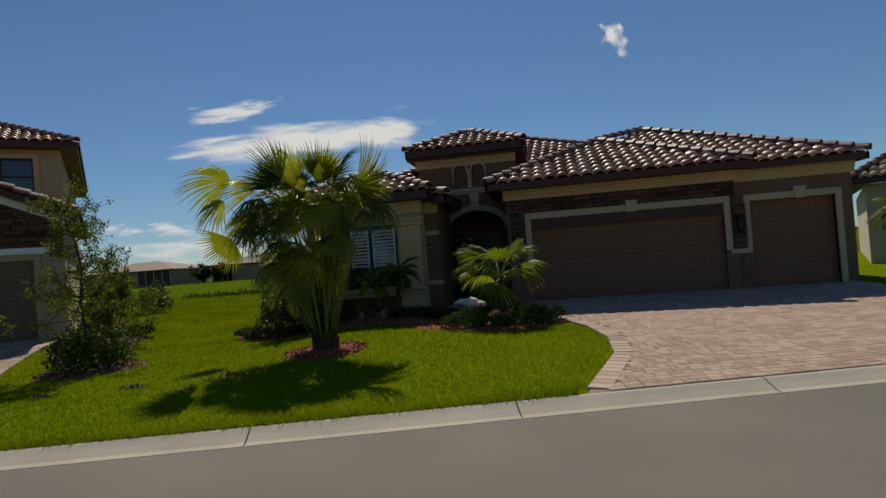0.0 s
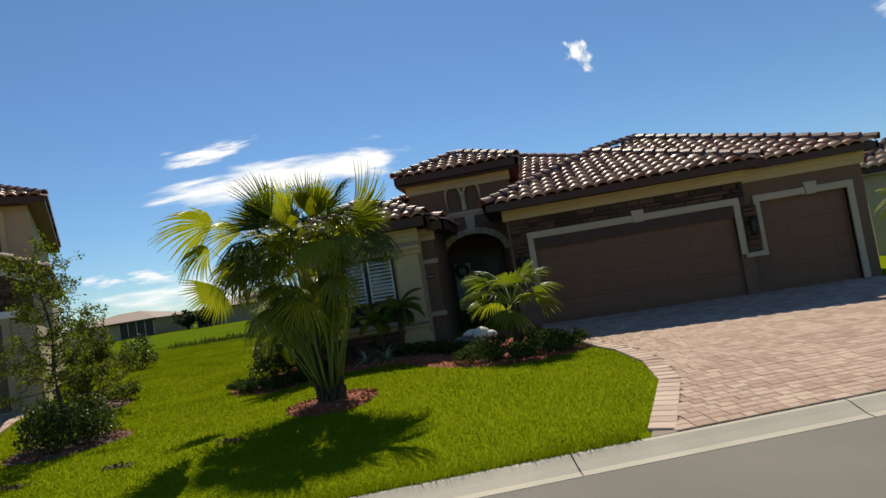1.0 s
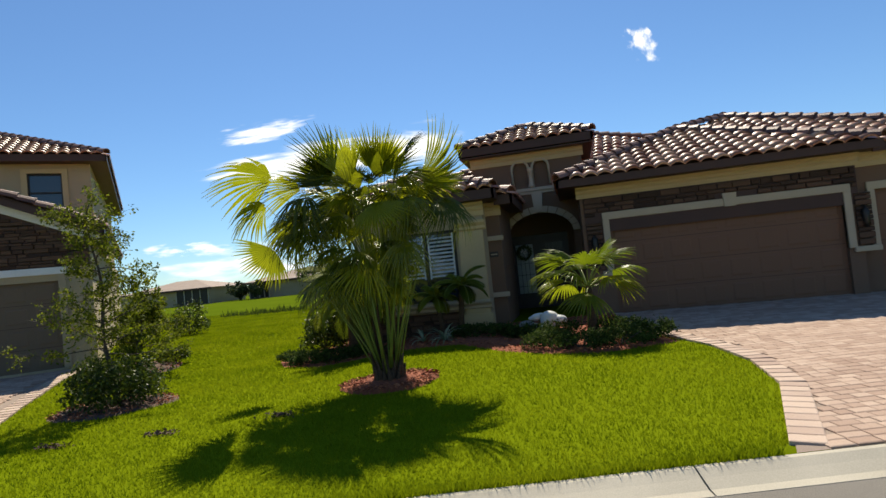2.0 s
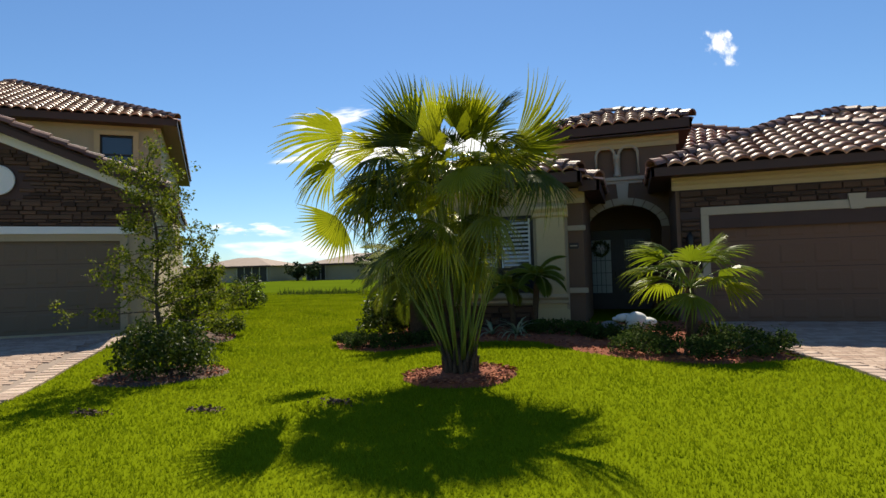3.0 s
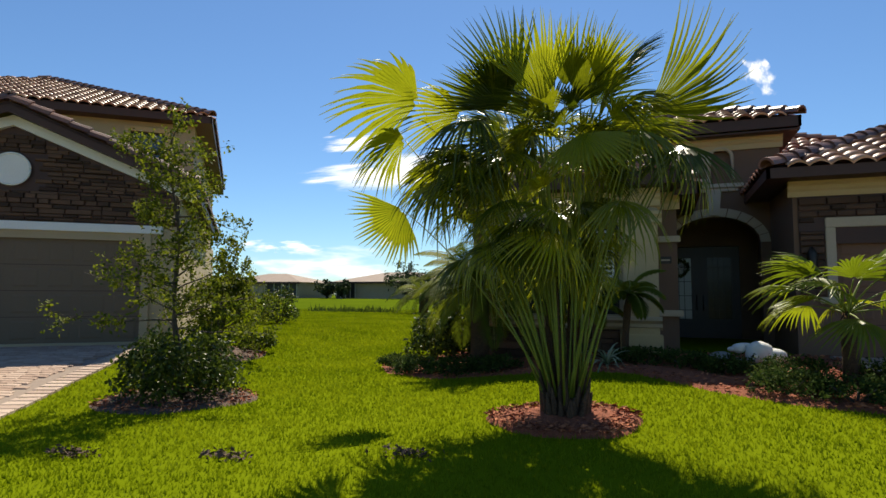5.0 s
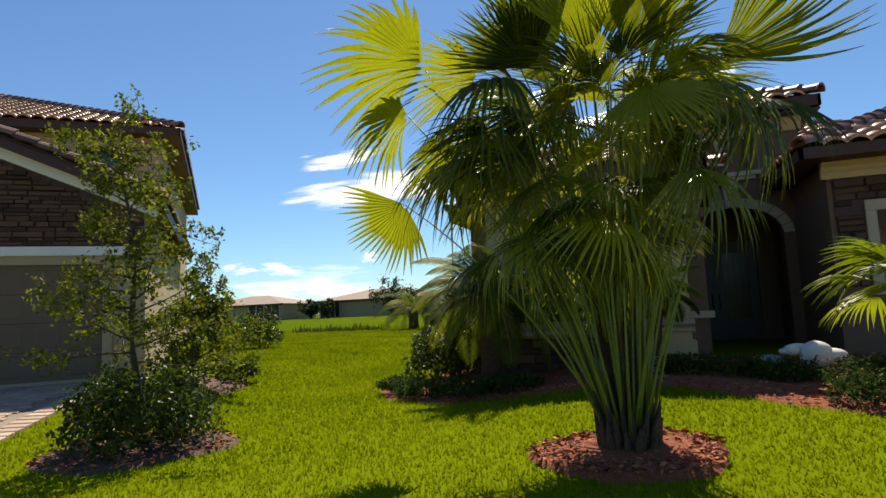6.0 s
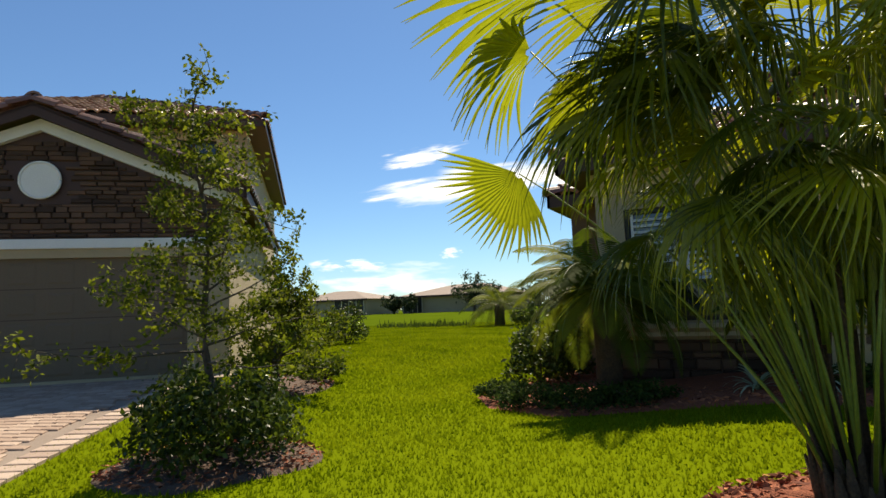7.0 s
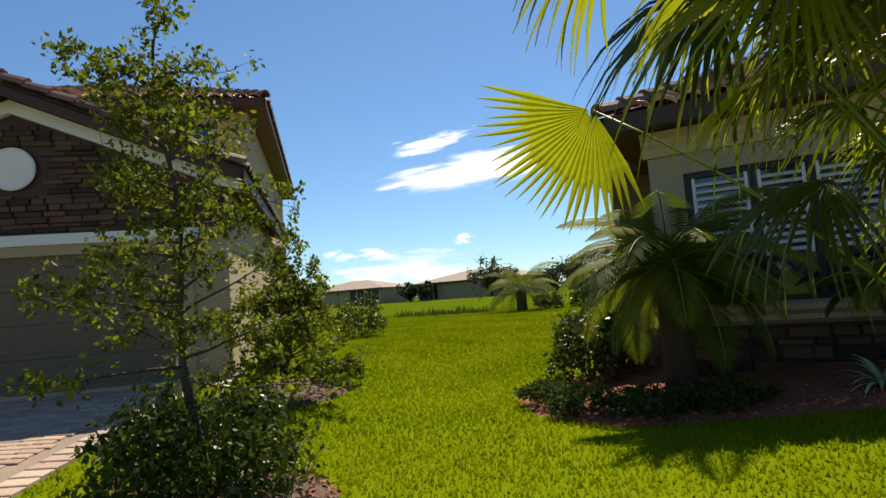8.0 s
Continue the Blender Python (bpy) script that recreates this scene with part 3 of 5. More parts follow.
    for x0, x1 in ((-1.95, -0.975), (-0.975, 0.0)):
        d = part("front_door", wall_with_holes(x0, x1, .17, 2.64, 21.36, 21.42, [(x0 + .20, x1 - .20, .72, 2.35)]), M_DARKWOOD, h, "dark wooden front door with leaded glass")
        part("glass", box(x0 + .20, x1 - .20, 21.38, 21.40, .72, 2.35), M_LEADED if x0 < -1 else M_DOOR_GLASS, d, "leaded glass")
        for k in range(3):
            part("lead", box(x0 + .20 + (k + .9) * .135, x0 + .215 + (k + .9) * .135, 21.37, 21.378, .72, 2.35), M_BRONZE, d)
        for k in range(4):
            part("lead", box(x0 + .20, x1 - .20, 21.362, 21.37, .95 + k * .38, .965 + k * .38), M_BRONZE, d)
        part("handle", tube([((x1 - .08) if x0 < -1 else (x0 + .08), 21.32, .95), ((x1 - .08) if x0 < -1 else (x0 + .08), 21.32, 1.35)], [.015, .015], 6), M_BRONZE, d)

    wreath = thing("wreath", (-1.47, 21.30, 2.08), "dark green wreath with white bow on the front door", "wreath")
    g = np.random.default_rng(31)
    t = g.uniform(0, 2 * np.pi, 420)
    pts = np.stack([np.cos(t) * .21, g.normal(size=420) * .02, np.sin(t) * .21], 1) + g.normal(size=(420, 3)) * .03
    arrays("foliage", leaf_cloud(g, pts, .07), 4, M_SHRUB, wreath)
    part("bow", tube([(-.10, -.06, .02), (-.04, -.07, .07), (0, -.08, 0), (.05, -.07, .07), (.10, -.06, .0), (0, -.08, -.02), (.04, -.06, -.14)], [.03, .035, .02, .035, .03, .02, .01], 6), M_WHITE, wreath, "white bow")

    # roofs
    roof = part("roof", box(1, 8.5, 18.5, 19, 3.40, 3.44), M_FASCIA, h, "brown barrel-tile hipped roof")
    far = []
    E = 3.62
    k = 0.417

    def nearby(o):
        return o.y < 17.0 and 0.0 < o.x < 7
    # double-garage hip
    ap = Vector((3.42, 19.62, E + 3.52 * k))
    a, b = (-0.10, 16.10, E), (6.94, 16.10, E)
    roof_face(roof, [a, b, ap], nearby, far)
    bl, br = (-0.10, 22.0, E), (6.94, 22.0, E)
    rb = (3.42, 22.5, ap.z)
    roof_face(roof, [bl, a, ap, rb], None, far)
    roof_face(roof, [b, br, rb, ap], None, far)
    # main garage hip
    P = Vector((5.15, 21.35, E + 4.75 * k))
    c0, c1 = (0.40, 16.60, E - .02), (9.90, 16.60, E - .02)
    roof_face(roof, [(6.5, 16.60, E - .02), c1, P, (3.9, 20.1, E + 3.5 * k - .02)], lambda o: o.y < 17.6, far)
    roof_face(roof, [c1, (9.9, 30, E), (5.15, 30, P.z), P], None, far)
    roof_face(roof, [(0.4, 30, E), (0.40, 18.5, E), P, (5.15, 30, P.z)], None, far)
    caps(roof, a, ap)
    caps(roof, b, ap)
    caps(roof, c1, P)
    caps(roof, ap, P)
    caps(roof, P, (5.15, 30, P.z))
    for p, q, n in ((a, b, (0, 1, 0)), (c1, (6.94, 16.6, E - .02), (0, 1, 0)), (a, (-0.1, 20, E), (1, 0, 0)), (c1, (9.9, 30, E), (-1, 0, 0))):
        fascia(roof, p, q, n, .17)
    soffit(roof, [(-.08, 16.12), (6.92, 16.12), (6.92, 16.62), (9.88, 16.62), (9.88, 20), (-.08, 20)], 3.51)
    # window-wing hip, and the lower return over the pier
    w0, w1 = (-5.88, 15.40, 3.58), (-1.56, 15.40, 3.58)
    wp = Vector((-3.72, 17.56, 3.58 + 2.16 * k))
    wr = (-3.72, 21, wp.z)
    roof_face(roof, [w0, w1, wp], lambda o: o.y < 16.6, far)
    roof_face(roof, [w1, (-1.56, 19.2, 3.58), wr, wp], None, far)
    roof_face(roof, [(-5.88, 21, 3.58), w0, wp, wr], None, far)
    caps(roof, w0, wp)
    caps(roof, w1, wp)
    caps(roof, wp, wr)
    v0, v1 = (-1.66, 16.04, 3.46), (-1.20, 16.04, 3.46)
    roof_face(roof, [v0, v1, (-1.66, 16.50, 3.46 + .46 * k)], lambda o: True, far)
    roof_face(roof, [v1, (-1.20, 19.2, 3.46), (-1.66, 19.2, 3.46 + .46 * k), (-1.66, 16.50, 3.46 + .46 * k)], lambda o: o.y < 17.5, far)
    caps(roof, v1, (-1.66, 16.50, 3.46 + .46 * k))
    for p, q, n in ((w0, w1, (0, 1, 0)), (w1, (-1.56, 16.2, 3.58), (-1, 0, 0)), (w0, (-5.88, 19, 3.58), (1, 0, 0)), (v0, v1, (0, 1, 0)), (v1, (-1.20, 19.2, 3.46), (-1, 0, 0))):
        fascia(roof, p, q, n)
    soffit(roof, [(-5.86, 15.42), (-1.58, 15.42), (-1.58, 19.1), (-5.86, 19.1)], 3.40)
    soffit(roof, [(-1.58, 16.06), (-1.22, 16.06), (-1.22, 19.1), (-1.58, 19.1)], 3.28)
    # tower hip
    tz = 5.28
    t0, t1 = (-2.90, 18.72, tz), (1.02, 18.72, tz)
    tp = Vector((-0.94, 20.68, tz + 1.96 * k))
    roof_face(roof, [t0, t1, tp], lambda o: True, far)
    roof_face(roof, [t1, (1.02, 22.6, tz), tp], None, far)
    roof_face(roof, [(-2.90, 22.6, tz), t0, tp], None, far)
    roof_face(roof, [(1.02, 22.6, tz), (-2.90, 22.6, tz), tp], None, far)
    for q in (t0, t1):
        caps(roof, q, tp)
    for p, q, n in ((t0, t1, (0, 1, 0)), (t1, (1.02, 22.6, tz), (-1, 0, 0)), (t0, (-2.9, 22.6, tz), (1, 0, 0))):
        fascia(roof, p, q, n)
    soffit(roof, [(-2.88, 18.74), (1.0, 18.74), (1.0, 22.5), (-2.88, 22.5)], 5.02)
    # main body
    m0 = (-6.9, 18.35, 3.56)
    r0 = (-0.6, 24.65, 3.56 + 6.3 * k)
    roof_face(roof, [(-6.9, 18.35, 3.56), (-5.88, 18.35, 3.56), (-3.4, 20.6, 3.56 + 2.25 * k), (-2.9, 22.35, 3.56 + 4 * k)], None, far)
    roof_face(roof, [(0.4, 20.5, 4.45), (5.0, 20.5, 3.53), (4.2, 24.6, 5.74), (0.4, 24.6, 6.5)], None, far)
    roof_face(roof, [(-6.9, 31, 3.56), m0, r0], None, far)
    roof_face(roof, [(-2.9, 22.35, 3.56 + 4 * k), (0.4, 22.35, 3.56 + 4 * k), r0], None, far)
    caps(roof, m0, r0)
    caps(roof, (4.2, 24.6, 5.74), (0.4, 24.6, 6.5))
    fascia(roof, m0, (-5.88, 18.35, 3.56), (0, 1, 0))
    fascia(roof, m0, (-6.9, 31, 3.56), (1, 0, 0))
    soffit(roof, [(-6.88, 18.37), (-5.0, 18.37), (-5.0, 31), (-6.88, 31)], 3.38)
    join_tiles(roof, far, M_TILE)
    return h


house_a()


# ---- two-storey neighbour ----
def house_b():
    h = thing("house", (-14.82, 12.54, 0.27), "two-storey sand stucco house with gabled stone-faced garage", "house", turn=40)
    G = 3.68                                             # half the gable, eaves included
    roof = part("roof", box(-3, 3, 1.2, 1.4, 3.0, 3.04), M_FASCIA, h, "brown barrel-tile roof")
    k = 0.417
    ez, pz = 3.52, 3.52 + G * k
    # gabled garage
    bm = wall_with_holes(-3.3, 3.3, -.5, 2.40, 0, .22, [(-2.55, 2.55, 0, 2.25)])
    part("wall", bm, M_STUCCO_B, h)
    part("gable_wall", prism([(-3.3, 2.40), (3.3, 2.40), (3.3, 3.36), (0, 3.36 + 3.3 * k), (-3.3, 3.36)], 1, 0, .22), M_STUCCO_B, h)
    garage_door(h, -2.55, 2.55, 0.0, 2.25, .10, M_GARAGE_B, 8)
    part("door_lintel", box(-3.30, 2.95, -.07, .02, 2.42, 2.60, .01), M_WHITE, h, "white band over the garage door")
    part("jamb", box(2.55, 2.72, -.05, .02, 0, 2.42), M_STUCCO_B, h)
    st = part("stone_face", prism([(-3.28, 2.60), (3.28, 2.60), (3.28, 3.32), (0, 3.32 + 3.28 * k), (-3.28, 3.32)], 1, -.02, 0), M_FASCIA, h, "brown ledge-stone gable")
    z = 2.62
    r = random.Random(4)
    while z < 4.5:
        hh = r.uniform(.07, .11)
        half = min(3.26, (3.22 + 3.28 * k - z - hh) / k)
        if half > .3:
            ledge_stones(st, -half, half, z, z + hh + .028, -.02, [(-.36, .36, 3.34, 4.06)], r, h=hh + .03)
        z += hh
    vent = part("round_vent", tube([(0, .0, 3.70), (0, -.09, 3.70)], [.33, .33], 32), M_WHITE, h, "round white gable vent")
    part("vent_rim", tube([(.34 * math.cos(2 * math.pi * i / 32), -.09, 3.70 + .34 * math.sin(2 * math.pi * i / 32)) for i in range(33)], [.025] * 33, 6), M_WHITE, vent)
    for sgn in (-1, 1):                                  # white raking boards
        q = [(0, pz - .42), (0, pz - .20), (sgn * 3.55, ez - .14), (sgn * 3.55, ez - .34)]
        part("raking_board", prism(q, 1, -.14, .0), M_WHITE, h, "cream raking board")
    far = []
    front = -0.45

    roof_face(roof, [(G, front, ez), (G, 5.9, ez), (0, 5.9, pz), (0, front, pz)], None, far)
    roof_face(roof, [(-G, 5.9, ez), (-G, front, ez), (0, front, pz), (0, 6.6, pz)], None, far)
    for sgn in (-1, 1):
        caps(roof, (sgn * G, front + .05, ez), (0, front + .05, pz))
        q = [(0, pz - .22), (0, pz - .02), (sgn * G, ez - .02), (sgn * G, ez - .22)]
        part("raking_fascia", prism(q, 1, front, front + .06), M_FASCIA, roof)
        q = [(0, pz - .09), (0, pz - .06), (sgn * G, ez - .06), (sgn * G, ez - .09)]
        part("soffit", prism(q, 1, front + .06, 0), M_FASCIA, roof)
    caps(roof, (0, front, pz), (0, 5.9, pz))
    fascia(roof, (G, front, ez), (G, 11.5, ez), (-1, 0, 0))
    part("wall", box(3.08, 3.3, .22, 18, -.5, 3.3), M_STUCCO_B, h)
    # upper storey
    U, V0, V1 = 3.66, 5.14, 19.5
    uz = 6.74
    Lx = -9.0
    part("wall", wall_with_holes(Lx + .6, U - .55, 3.2, uz - .2, V0 + .55, V0 + .77, [(1.25, 2.25, 4.90, 6.20)]), M_STUCCO_B, h)
    part("wall", box(U - .77, U - .55, V0 + .77, V1, 0, uz - .2), M_STUCCO_B, h)
    w = part("window", box(1.25, 2.25, V0 + .66, V0 + .69, 4.90, 6.20), M_GLASS, h, "dark upper window with cream surround")
    for a, b, c, d in ((1.08, 1.25, 4.75, 6.35), (2.25, 2.42, 4.75, 6.35), (1.25, 2.25, 6.20, 6.35), (1.25, 2.25, 4.75, 4.90)):
        part("surround", box(a, b, V0 + .49, V0 + .60, c, d), M_CREAM, w)
    for a, b, c, d in ((1.25, 1.30, 4.90, 6.20), (2.20, 2.25, 4.90, 6.20), (1.30, 2.20, 6.15, 6.20), (1.30, 2.20, 5.52, 5.57)):
        part("window_frame", box(a, b, V0 + .60, V0 + .66, c, d), M_BRONZE, w)
    half = 6.2
    apx = Vector((U - half, V0 + half, uz + half * k))
    c0, c1 = (U, V0, uz), (U, V1, uz)
    roof_face(roof, [(Lx, V0, uz), c0, apx, (Lx + half, V0 + half, apx.z)], None, far)
    roof_face(roof, [c0, c1, (U - half, V1 - half, apx.z), apx], None, far)
    caps(roof, c0, apx)
    caps(roof, apx, (Lx + half, V0 + half, apx.z))
    fascia(roof, (Lx, V0, uz), c0, (0, 1, 0))
    fascia(roof, c0, c1, (-1, 0, 0))
    soffit(roof, [(Lx, V0 + .02), (U - .02, V0 + .02), (U - .02, V1), (U - 1.2, V1), (U - 1.2, V0 + 1.2), (Lx, V0 + 1.2)], uz - .18)
    # ground-floor side roof
    roof_face(roof, [(G, 5.9, ez), (G, 11.5, ez), (U - .56, 11.5, ez + .58 * k), (U - .56, 5.9, ez + .58 * k)], None, far)
    join_tiles(roof, far, M_TILE)
    return h


house_b()


# ---- neighbour beyond the driveway ----
def house_r():
    h = thing("house", (13.55, 24.2, 0.15), "pale stucco house with tan tile roof", "house", turn=-25)
    part("wall", wall_with_holes(0, 18, -.5, 3.1, 0, .25, [(1.0, 2.2, 1.0, 2.5)]), M_WALL_R, h)
    part("wall", box(0, .25, .25, 16, -.5, 3.1), M_WALL_R, h)
    w = part("window", box(1.0, 2.2, .12, .15, 1.0, 2.5), M_GLASS, h, "dark window")
    for a, b, c, d in ((.9, 1.0, .9, 2.6), (2.2, 2.3, .9, 2.6), (1.0, 2.2, 2.5, 2.6), (1.0, 2.2, .9, 1.0)):
        part("window_frame", box(a, b, -.03, .12, c, d), M_WHITE, w)
    roof = part("roof", box(1, 11, 2, 3, 3.1, 3.14), M_FASCIA, h, "tan tile hipped roof")
    far = []
    e, k = 3.30, .60
    c0, c1, p0 = (-.5, -.5, e), (18.5, -.5, e), (9, 9, e + 9.5 * k)
    roof_face(roof, [c0, c1, p0], None, far)
    roof_face(roof, [(-.5, 16, e), c0, p0, (9, 16, p0[2])], None, far)
    caps(roof, c0, p0)
    fascia(roof, c0, c1, (0, 1, 0))
    fascia(roof, c0, (-.5, 16, e), (1, 0, 0))
    join_tiles(roof, far, M_TILE_R)


house_r()


# ---- far houses across the green ----
def far_house(x, y, w, d, turn, lanai):
    h = thing("house", (x, y, height(x, y) - .05), "distant cream villa with pale tile roof and dark lanai", "house", "far villas", turn=turn)
    part("wall", box(-w / 2, w / 2, 0, d, -.5, 2.55), M_STUCCO_B, h)
    e, ov, r = 2.55, .7, (d / 2 + .7)
    bm = bmesh.new()
    v = [bm.verts.new(p) for p in ((-w / 2 - ov, -ov, e), (w / 2 + ov, -ov, e), (w / 2 + ov, d + ov, e), (-w / 2 - ov, d + ov, e), (-w / 2 - ov + r, d / 2, e + r * .25), (w / 2 + ov - r, d / 2, e + r * .25))]
    for f in ((0, 1, 5, 4), (1, 2, 5), (2, 3, 4, 5), (3, 0, 4), (0, 3, 2, 1)):
        bm.faces.new([v[i] for i in f])
    roof = part("roof", bm, M_ROOF_F, h, "pale tile hipped roof")
    part("fascia", box(-w / 2 - ov, w / 2 + ov, -ov - .05, -ov, e - .25, e + .03), M_FASCIA, roof)
    part("lanai", box(lanai[0], lanai[1], -.12, 0.02, .1, 2.4), M_BRONZE, h, "dark screened lanai")
    for i in range(5):
        q = lanai[0] + (lanai[1] - lanai[0]) * i / 4
        part("post", box(q - .06, q + .06, -.2, -.1, .1, 2.4), M_WALL_R, h)
    for q in (-w * .32, w * .36):
        if not lanai[0] - .8 < q < lanai[1] + .8:
            part("window", box(q - .6, q + .6, -.04, .02, 1.0, 2.3), M_GLASS, h)


far_house(-62.4, 81, 14.5, 11, 4, (1.6, 7.0))
far_house(-40.5, 83, 17, 12, 4, (-8.4, -5.2))
far_house(-84, 80, 16, 12, 10, (-4, 3))
far_house(-22, 98, 17, 13, 6, (-4, 3))


# ---- driveways ----
def in_poly(x, y, poly):
    return inside((x, y), poly)


DRIVE = [(1.72, 7.02), (2.36, 9.3), (2.40, 10.6), (2.15, 11.8), (1.60, 13.0), (1.05, 14.2), (0.95, 16.82), (9.6, 17.1), (9.75, 12.0), (10.6, 9.22)]
DRIVE_B = [(-8.2, 4.6), (-8.85, 8.3), (-10.2, 10.3), (-11.4, 12.3), (-12.3, 13.9), (-12.3, 14.6), (-17.0, 10.95), (-16.5, 6.0), (-16.0, 2.8)]


def paver_mesh(w, l):
    v, g = [], 0.012
    for z, k in ((-0.05, 0), (-0.006, 0), (0.0, g)):
        v += [(-w / 2 + k, -l / 2 + k, z), (w / 2 - k, -l / 2 + k, z), (w / 2 - k, l / 2 - k, z), (-w / 2 + k, l / 2 - k, z)]
    f = [(8, 9, 10, 11)]
    for b in (0, 4):
        f += [(b, b + 1, b + 5, b + 4), (b + 1, b + 2, b + 6, b + 5), (b + 2, b + 3, b + 7, b + 6), (b + 3, b, b + 4, b + 7)]
    return v, f


M_BORDER = mat("border_paver", (0.36, 0.255, 0.20), (0.50, 0.38, 0.30), 2.0, 0.85, 0.3, 80, "object")


def driveway(name, poly, turn, label, near, border):
    bm = bmesh.new()
    xs = [p[0] for p in poly]
    ys = [p[1] for p in poly]
    top = bm.faces.new([bm.verts.new((p[0], p[1], height(*p) - 0.02)) for p in poly])
    bmesh.ops.triangulate(bm, faces=[top])
    bmesh.ops.subdivide_edges(bm, edges=bm.edges[:], cuts=5, use_grid_fill=True)
    for v in bm.verts:
        v.co.z = height(v.co.x, v.co.y) + 0.012
    base = tagged(part(name, bm, M_SAND, None), label, "driveway", kind="structure")
    rng = random.Random(11)
    c, s = math.cos(radians(turn)), math.sin(radians(turn))
    ox, oy = poly[0]
    sizes = [(0.23, 0.15), (0.15, 0.15), (0.19, 0.15)]
    meshes = []
    for w, l in sizes:
        v, f = paver_mesh(w - 0.008, l - 0.008)
        me = bpy.data.meshes.new("paver")
        me.from_pydata(v, [], f)
        me.materials.append(M_PAVER_O)
        meshes.append((me, v, f))
    edges = [(Vector(p), Vector(q)) for p, q in zip(poly[:border], poly[1:border + 1])]

    def by_border(x, y):
        v = Vector((x, y))
        for p, q in edges:
            d = q - p
            t = min(1, max(0, (v - p).dot(d) / d.length_squared))
            if (v - p - d * t).length < .235:
                return True
        return False
    V, F, count = [], [], 0
    b = -12.0 + 0.078
    while b < 16:
        a = -16.0 + rng.uniform(0, .3)
        while a < 16:
            k = rng.choice((0, 0, 1, 2))
            w, l = sizes[k]
            x, y = ox + (a + w / 2) * c - b * s, oy + (a + w / 2) * s + b * c
            if in_poly(x, y, poly) and not by_border(x, y):
                z = height(x, y) + 0.030 + rng.uniform(-.002, .002)
                sx = height(x + .1, y) - height(x - .1, y)
                sy = height(x, y + .1) - height(x, y - .1)
                m = Matrix.Translation((x, y, z)) @ Matrix(((1, 0, 0, 0), (0, 1, 0, 0), (sx * 5, sy * 5, 1, 0), (0, 0, 0, 1))) @ Matrix.Rotation(radians(turn), 4, 'Z')
                if near(x, y) and count < 300:
                    ob = new("paver", meshes[k][0])
                    ob.parent = base
                    m2 = Matrix.Translation((x, y, z)) @ Euler((sy * 5, -sx * 5, radians(turn))).to_matrix().to_4x4()
                    ob.matrix_basis = m2
                    count += 1
                else:
                    n = len(V)
                    V += [tuple(m @ Vector(p)) for p in meshes[k][1]]
                    F += [tuple(q + n for q in f) for f in meshes[k][2]]
            a += w
        b += 0.15
    bv, bf = paver_mesh(.21, .29)
    edge = bpy.data.meshes.new("border_paver")
    edge.from_pydata(bv, [], bf)
    edge.materials.append(M_BORDER)
    for (x0, y0), (x1, y1) in zip(poly[:border], poly[1:border + 1]):
        L = math.hypot(x1 - x0, y1 - y0)
        k = max(1, round(L / .22))
        a = math.atan2(y1 - y0, x1 - x0)
        for i in range(k):
            t = (i + .5) / k
            x, y = x0 + (x1 - x0) * t + .10 * math.sin(a), y0 + (y1 - y0) * t - .10 * math.cos(a)
            if behind(x, y) < .13:
                continue
            ob = new("border_paver", edge)
            ob.parent = base
            ob.matrix_basis = pose(x, y, height(x, y) + .037, 1.7, 0, math.degrees(a))
    me = bpy.data.meshes.new("pavers")
    me.from_pydata(V, [], F)
    me.materials.append(M_PAVER)
    ob = new("pavers", me)
    ob.parent = base
    tagged(ob, kind="stuff")


driveway("driveway_1", DRIVE, 14, "pink and tan clay-paver driveway in sun", lambda x, y: x < 5.2 and behind(x, y) < 2.4, 6)
driveway("driveway_2", DRIVE_B, 38, "pale paver driveway of the neighbour", lambda x, y: x > -12.5 and y > 8, 5)


# ---- planting beds ----
def bed(name, poly, material, label, chips, chip_mat, rng, rise=0.04):
    bm = bmesh.new()
    n = len(poly)
    cx, cy = sum(p[0] for p in poly) / n, sum(p[1] for p in poly) / n
    rings = []
    for k in (1.0, 0.93, 0.8, 0.5, 0.2):
        ring = []
        for i, (x, y) in enumerate(poly):
            X, Y = cx + (x - cx) * k, cy + (y - cy) * k
            z = height(X, Y) + (0.0 if k == 1 else rise * (1.3 - k) + .02 + .015 * noise.noise((X * 3, Y * 3, 0)))
            ring.append(bm.verts.new((X, Y, z)))
        rings.append(ring)
    for r0, r1 in zip(rings, rings[1:]):
        for i in range(n):
            bm.faces.new((r0[i], r0[(i + 1) % n], r1[(i + 1) % n], r1[i])).smooth = True
    bm.faces.new(rings[-1])
    ob = tagged(part(name, bm, material, None), label, "mulch bed", kind="structure")
    pts = []
    x0, x1 = min(p[0] for p in poly), max(p[0] for p in poly)
    y0, y1 = min(p[1] for p in poly), max(p[1] for p in poly)
    while len(pts) < chips:
        x, y = rng.uniform(x0, x1), rng.uniform(y0, y1)
        if inside((x, y), poly):
            pts.append((x, y, height(x, y) + rise * .6 + rng.uniform(.01, .035)))
    c = leaf_cloud(np.random.default_rng(chips), np.array(pts), 0.075, 0.8, 0.35)
    tagged(arrays("mulch_chips", c, 4, chip_mat, ob), kind="stuff")
    return ob


def blob(cx, cy, rx, ry, n=28, seed=0, wob=.12):
    r = random.Random(seed)
    ph = [r.uniform(0, 6.28) for _ in range(4)]
    out = []
    for i in range(n):
        a = 2 * math.pi * i / n
        k = 1 + wob * (math.sin(2 * a + ph[0]) * .5 + math.sin(3 * a + ph[1]) * .4 + math.sin(5 * a + ph[2]) * .3)
        out.append((cx + rx * k * math.cos(a), cy + ry * k * math.sin(a)))
    return out


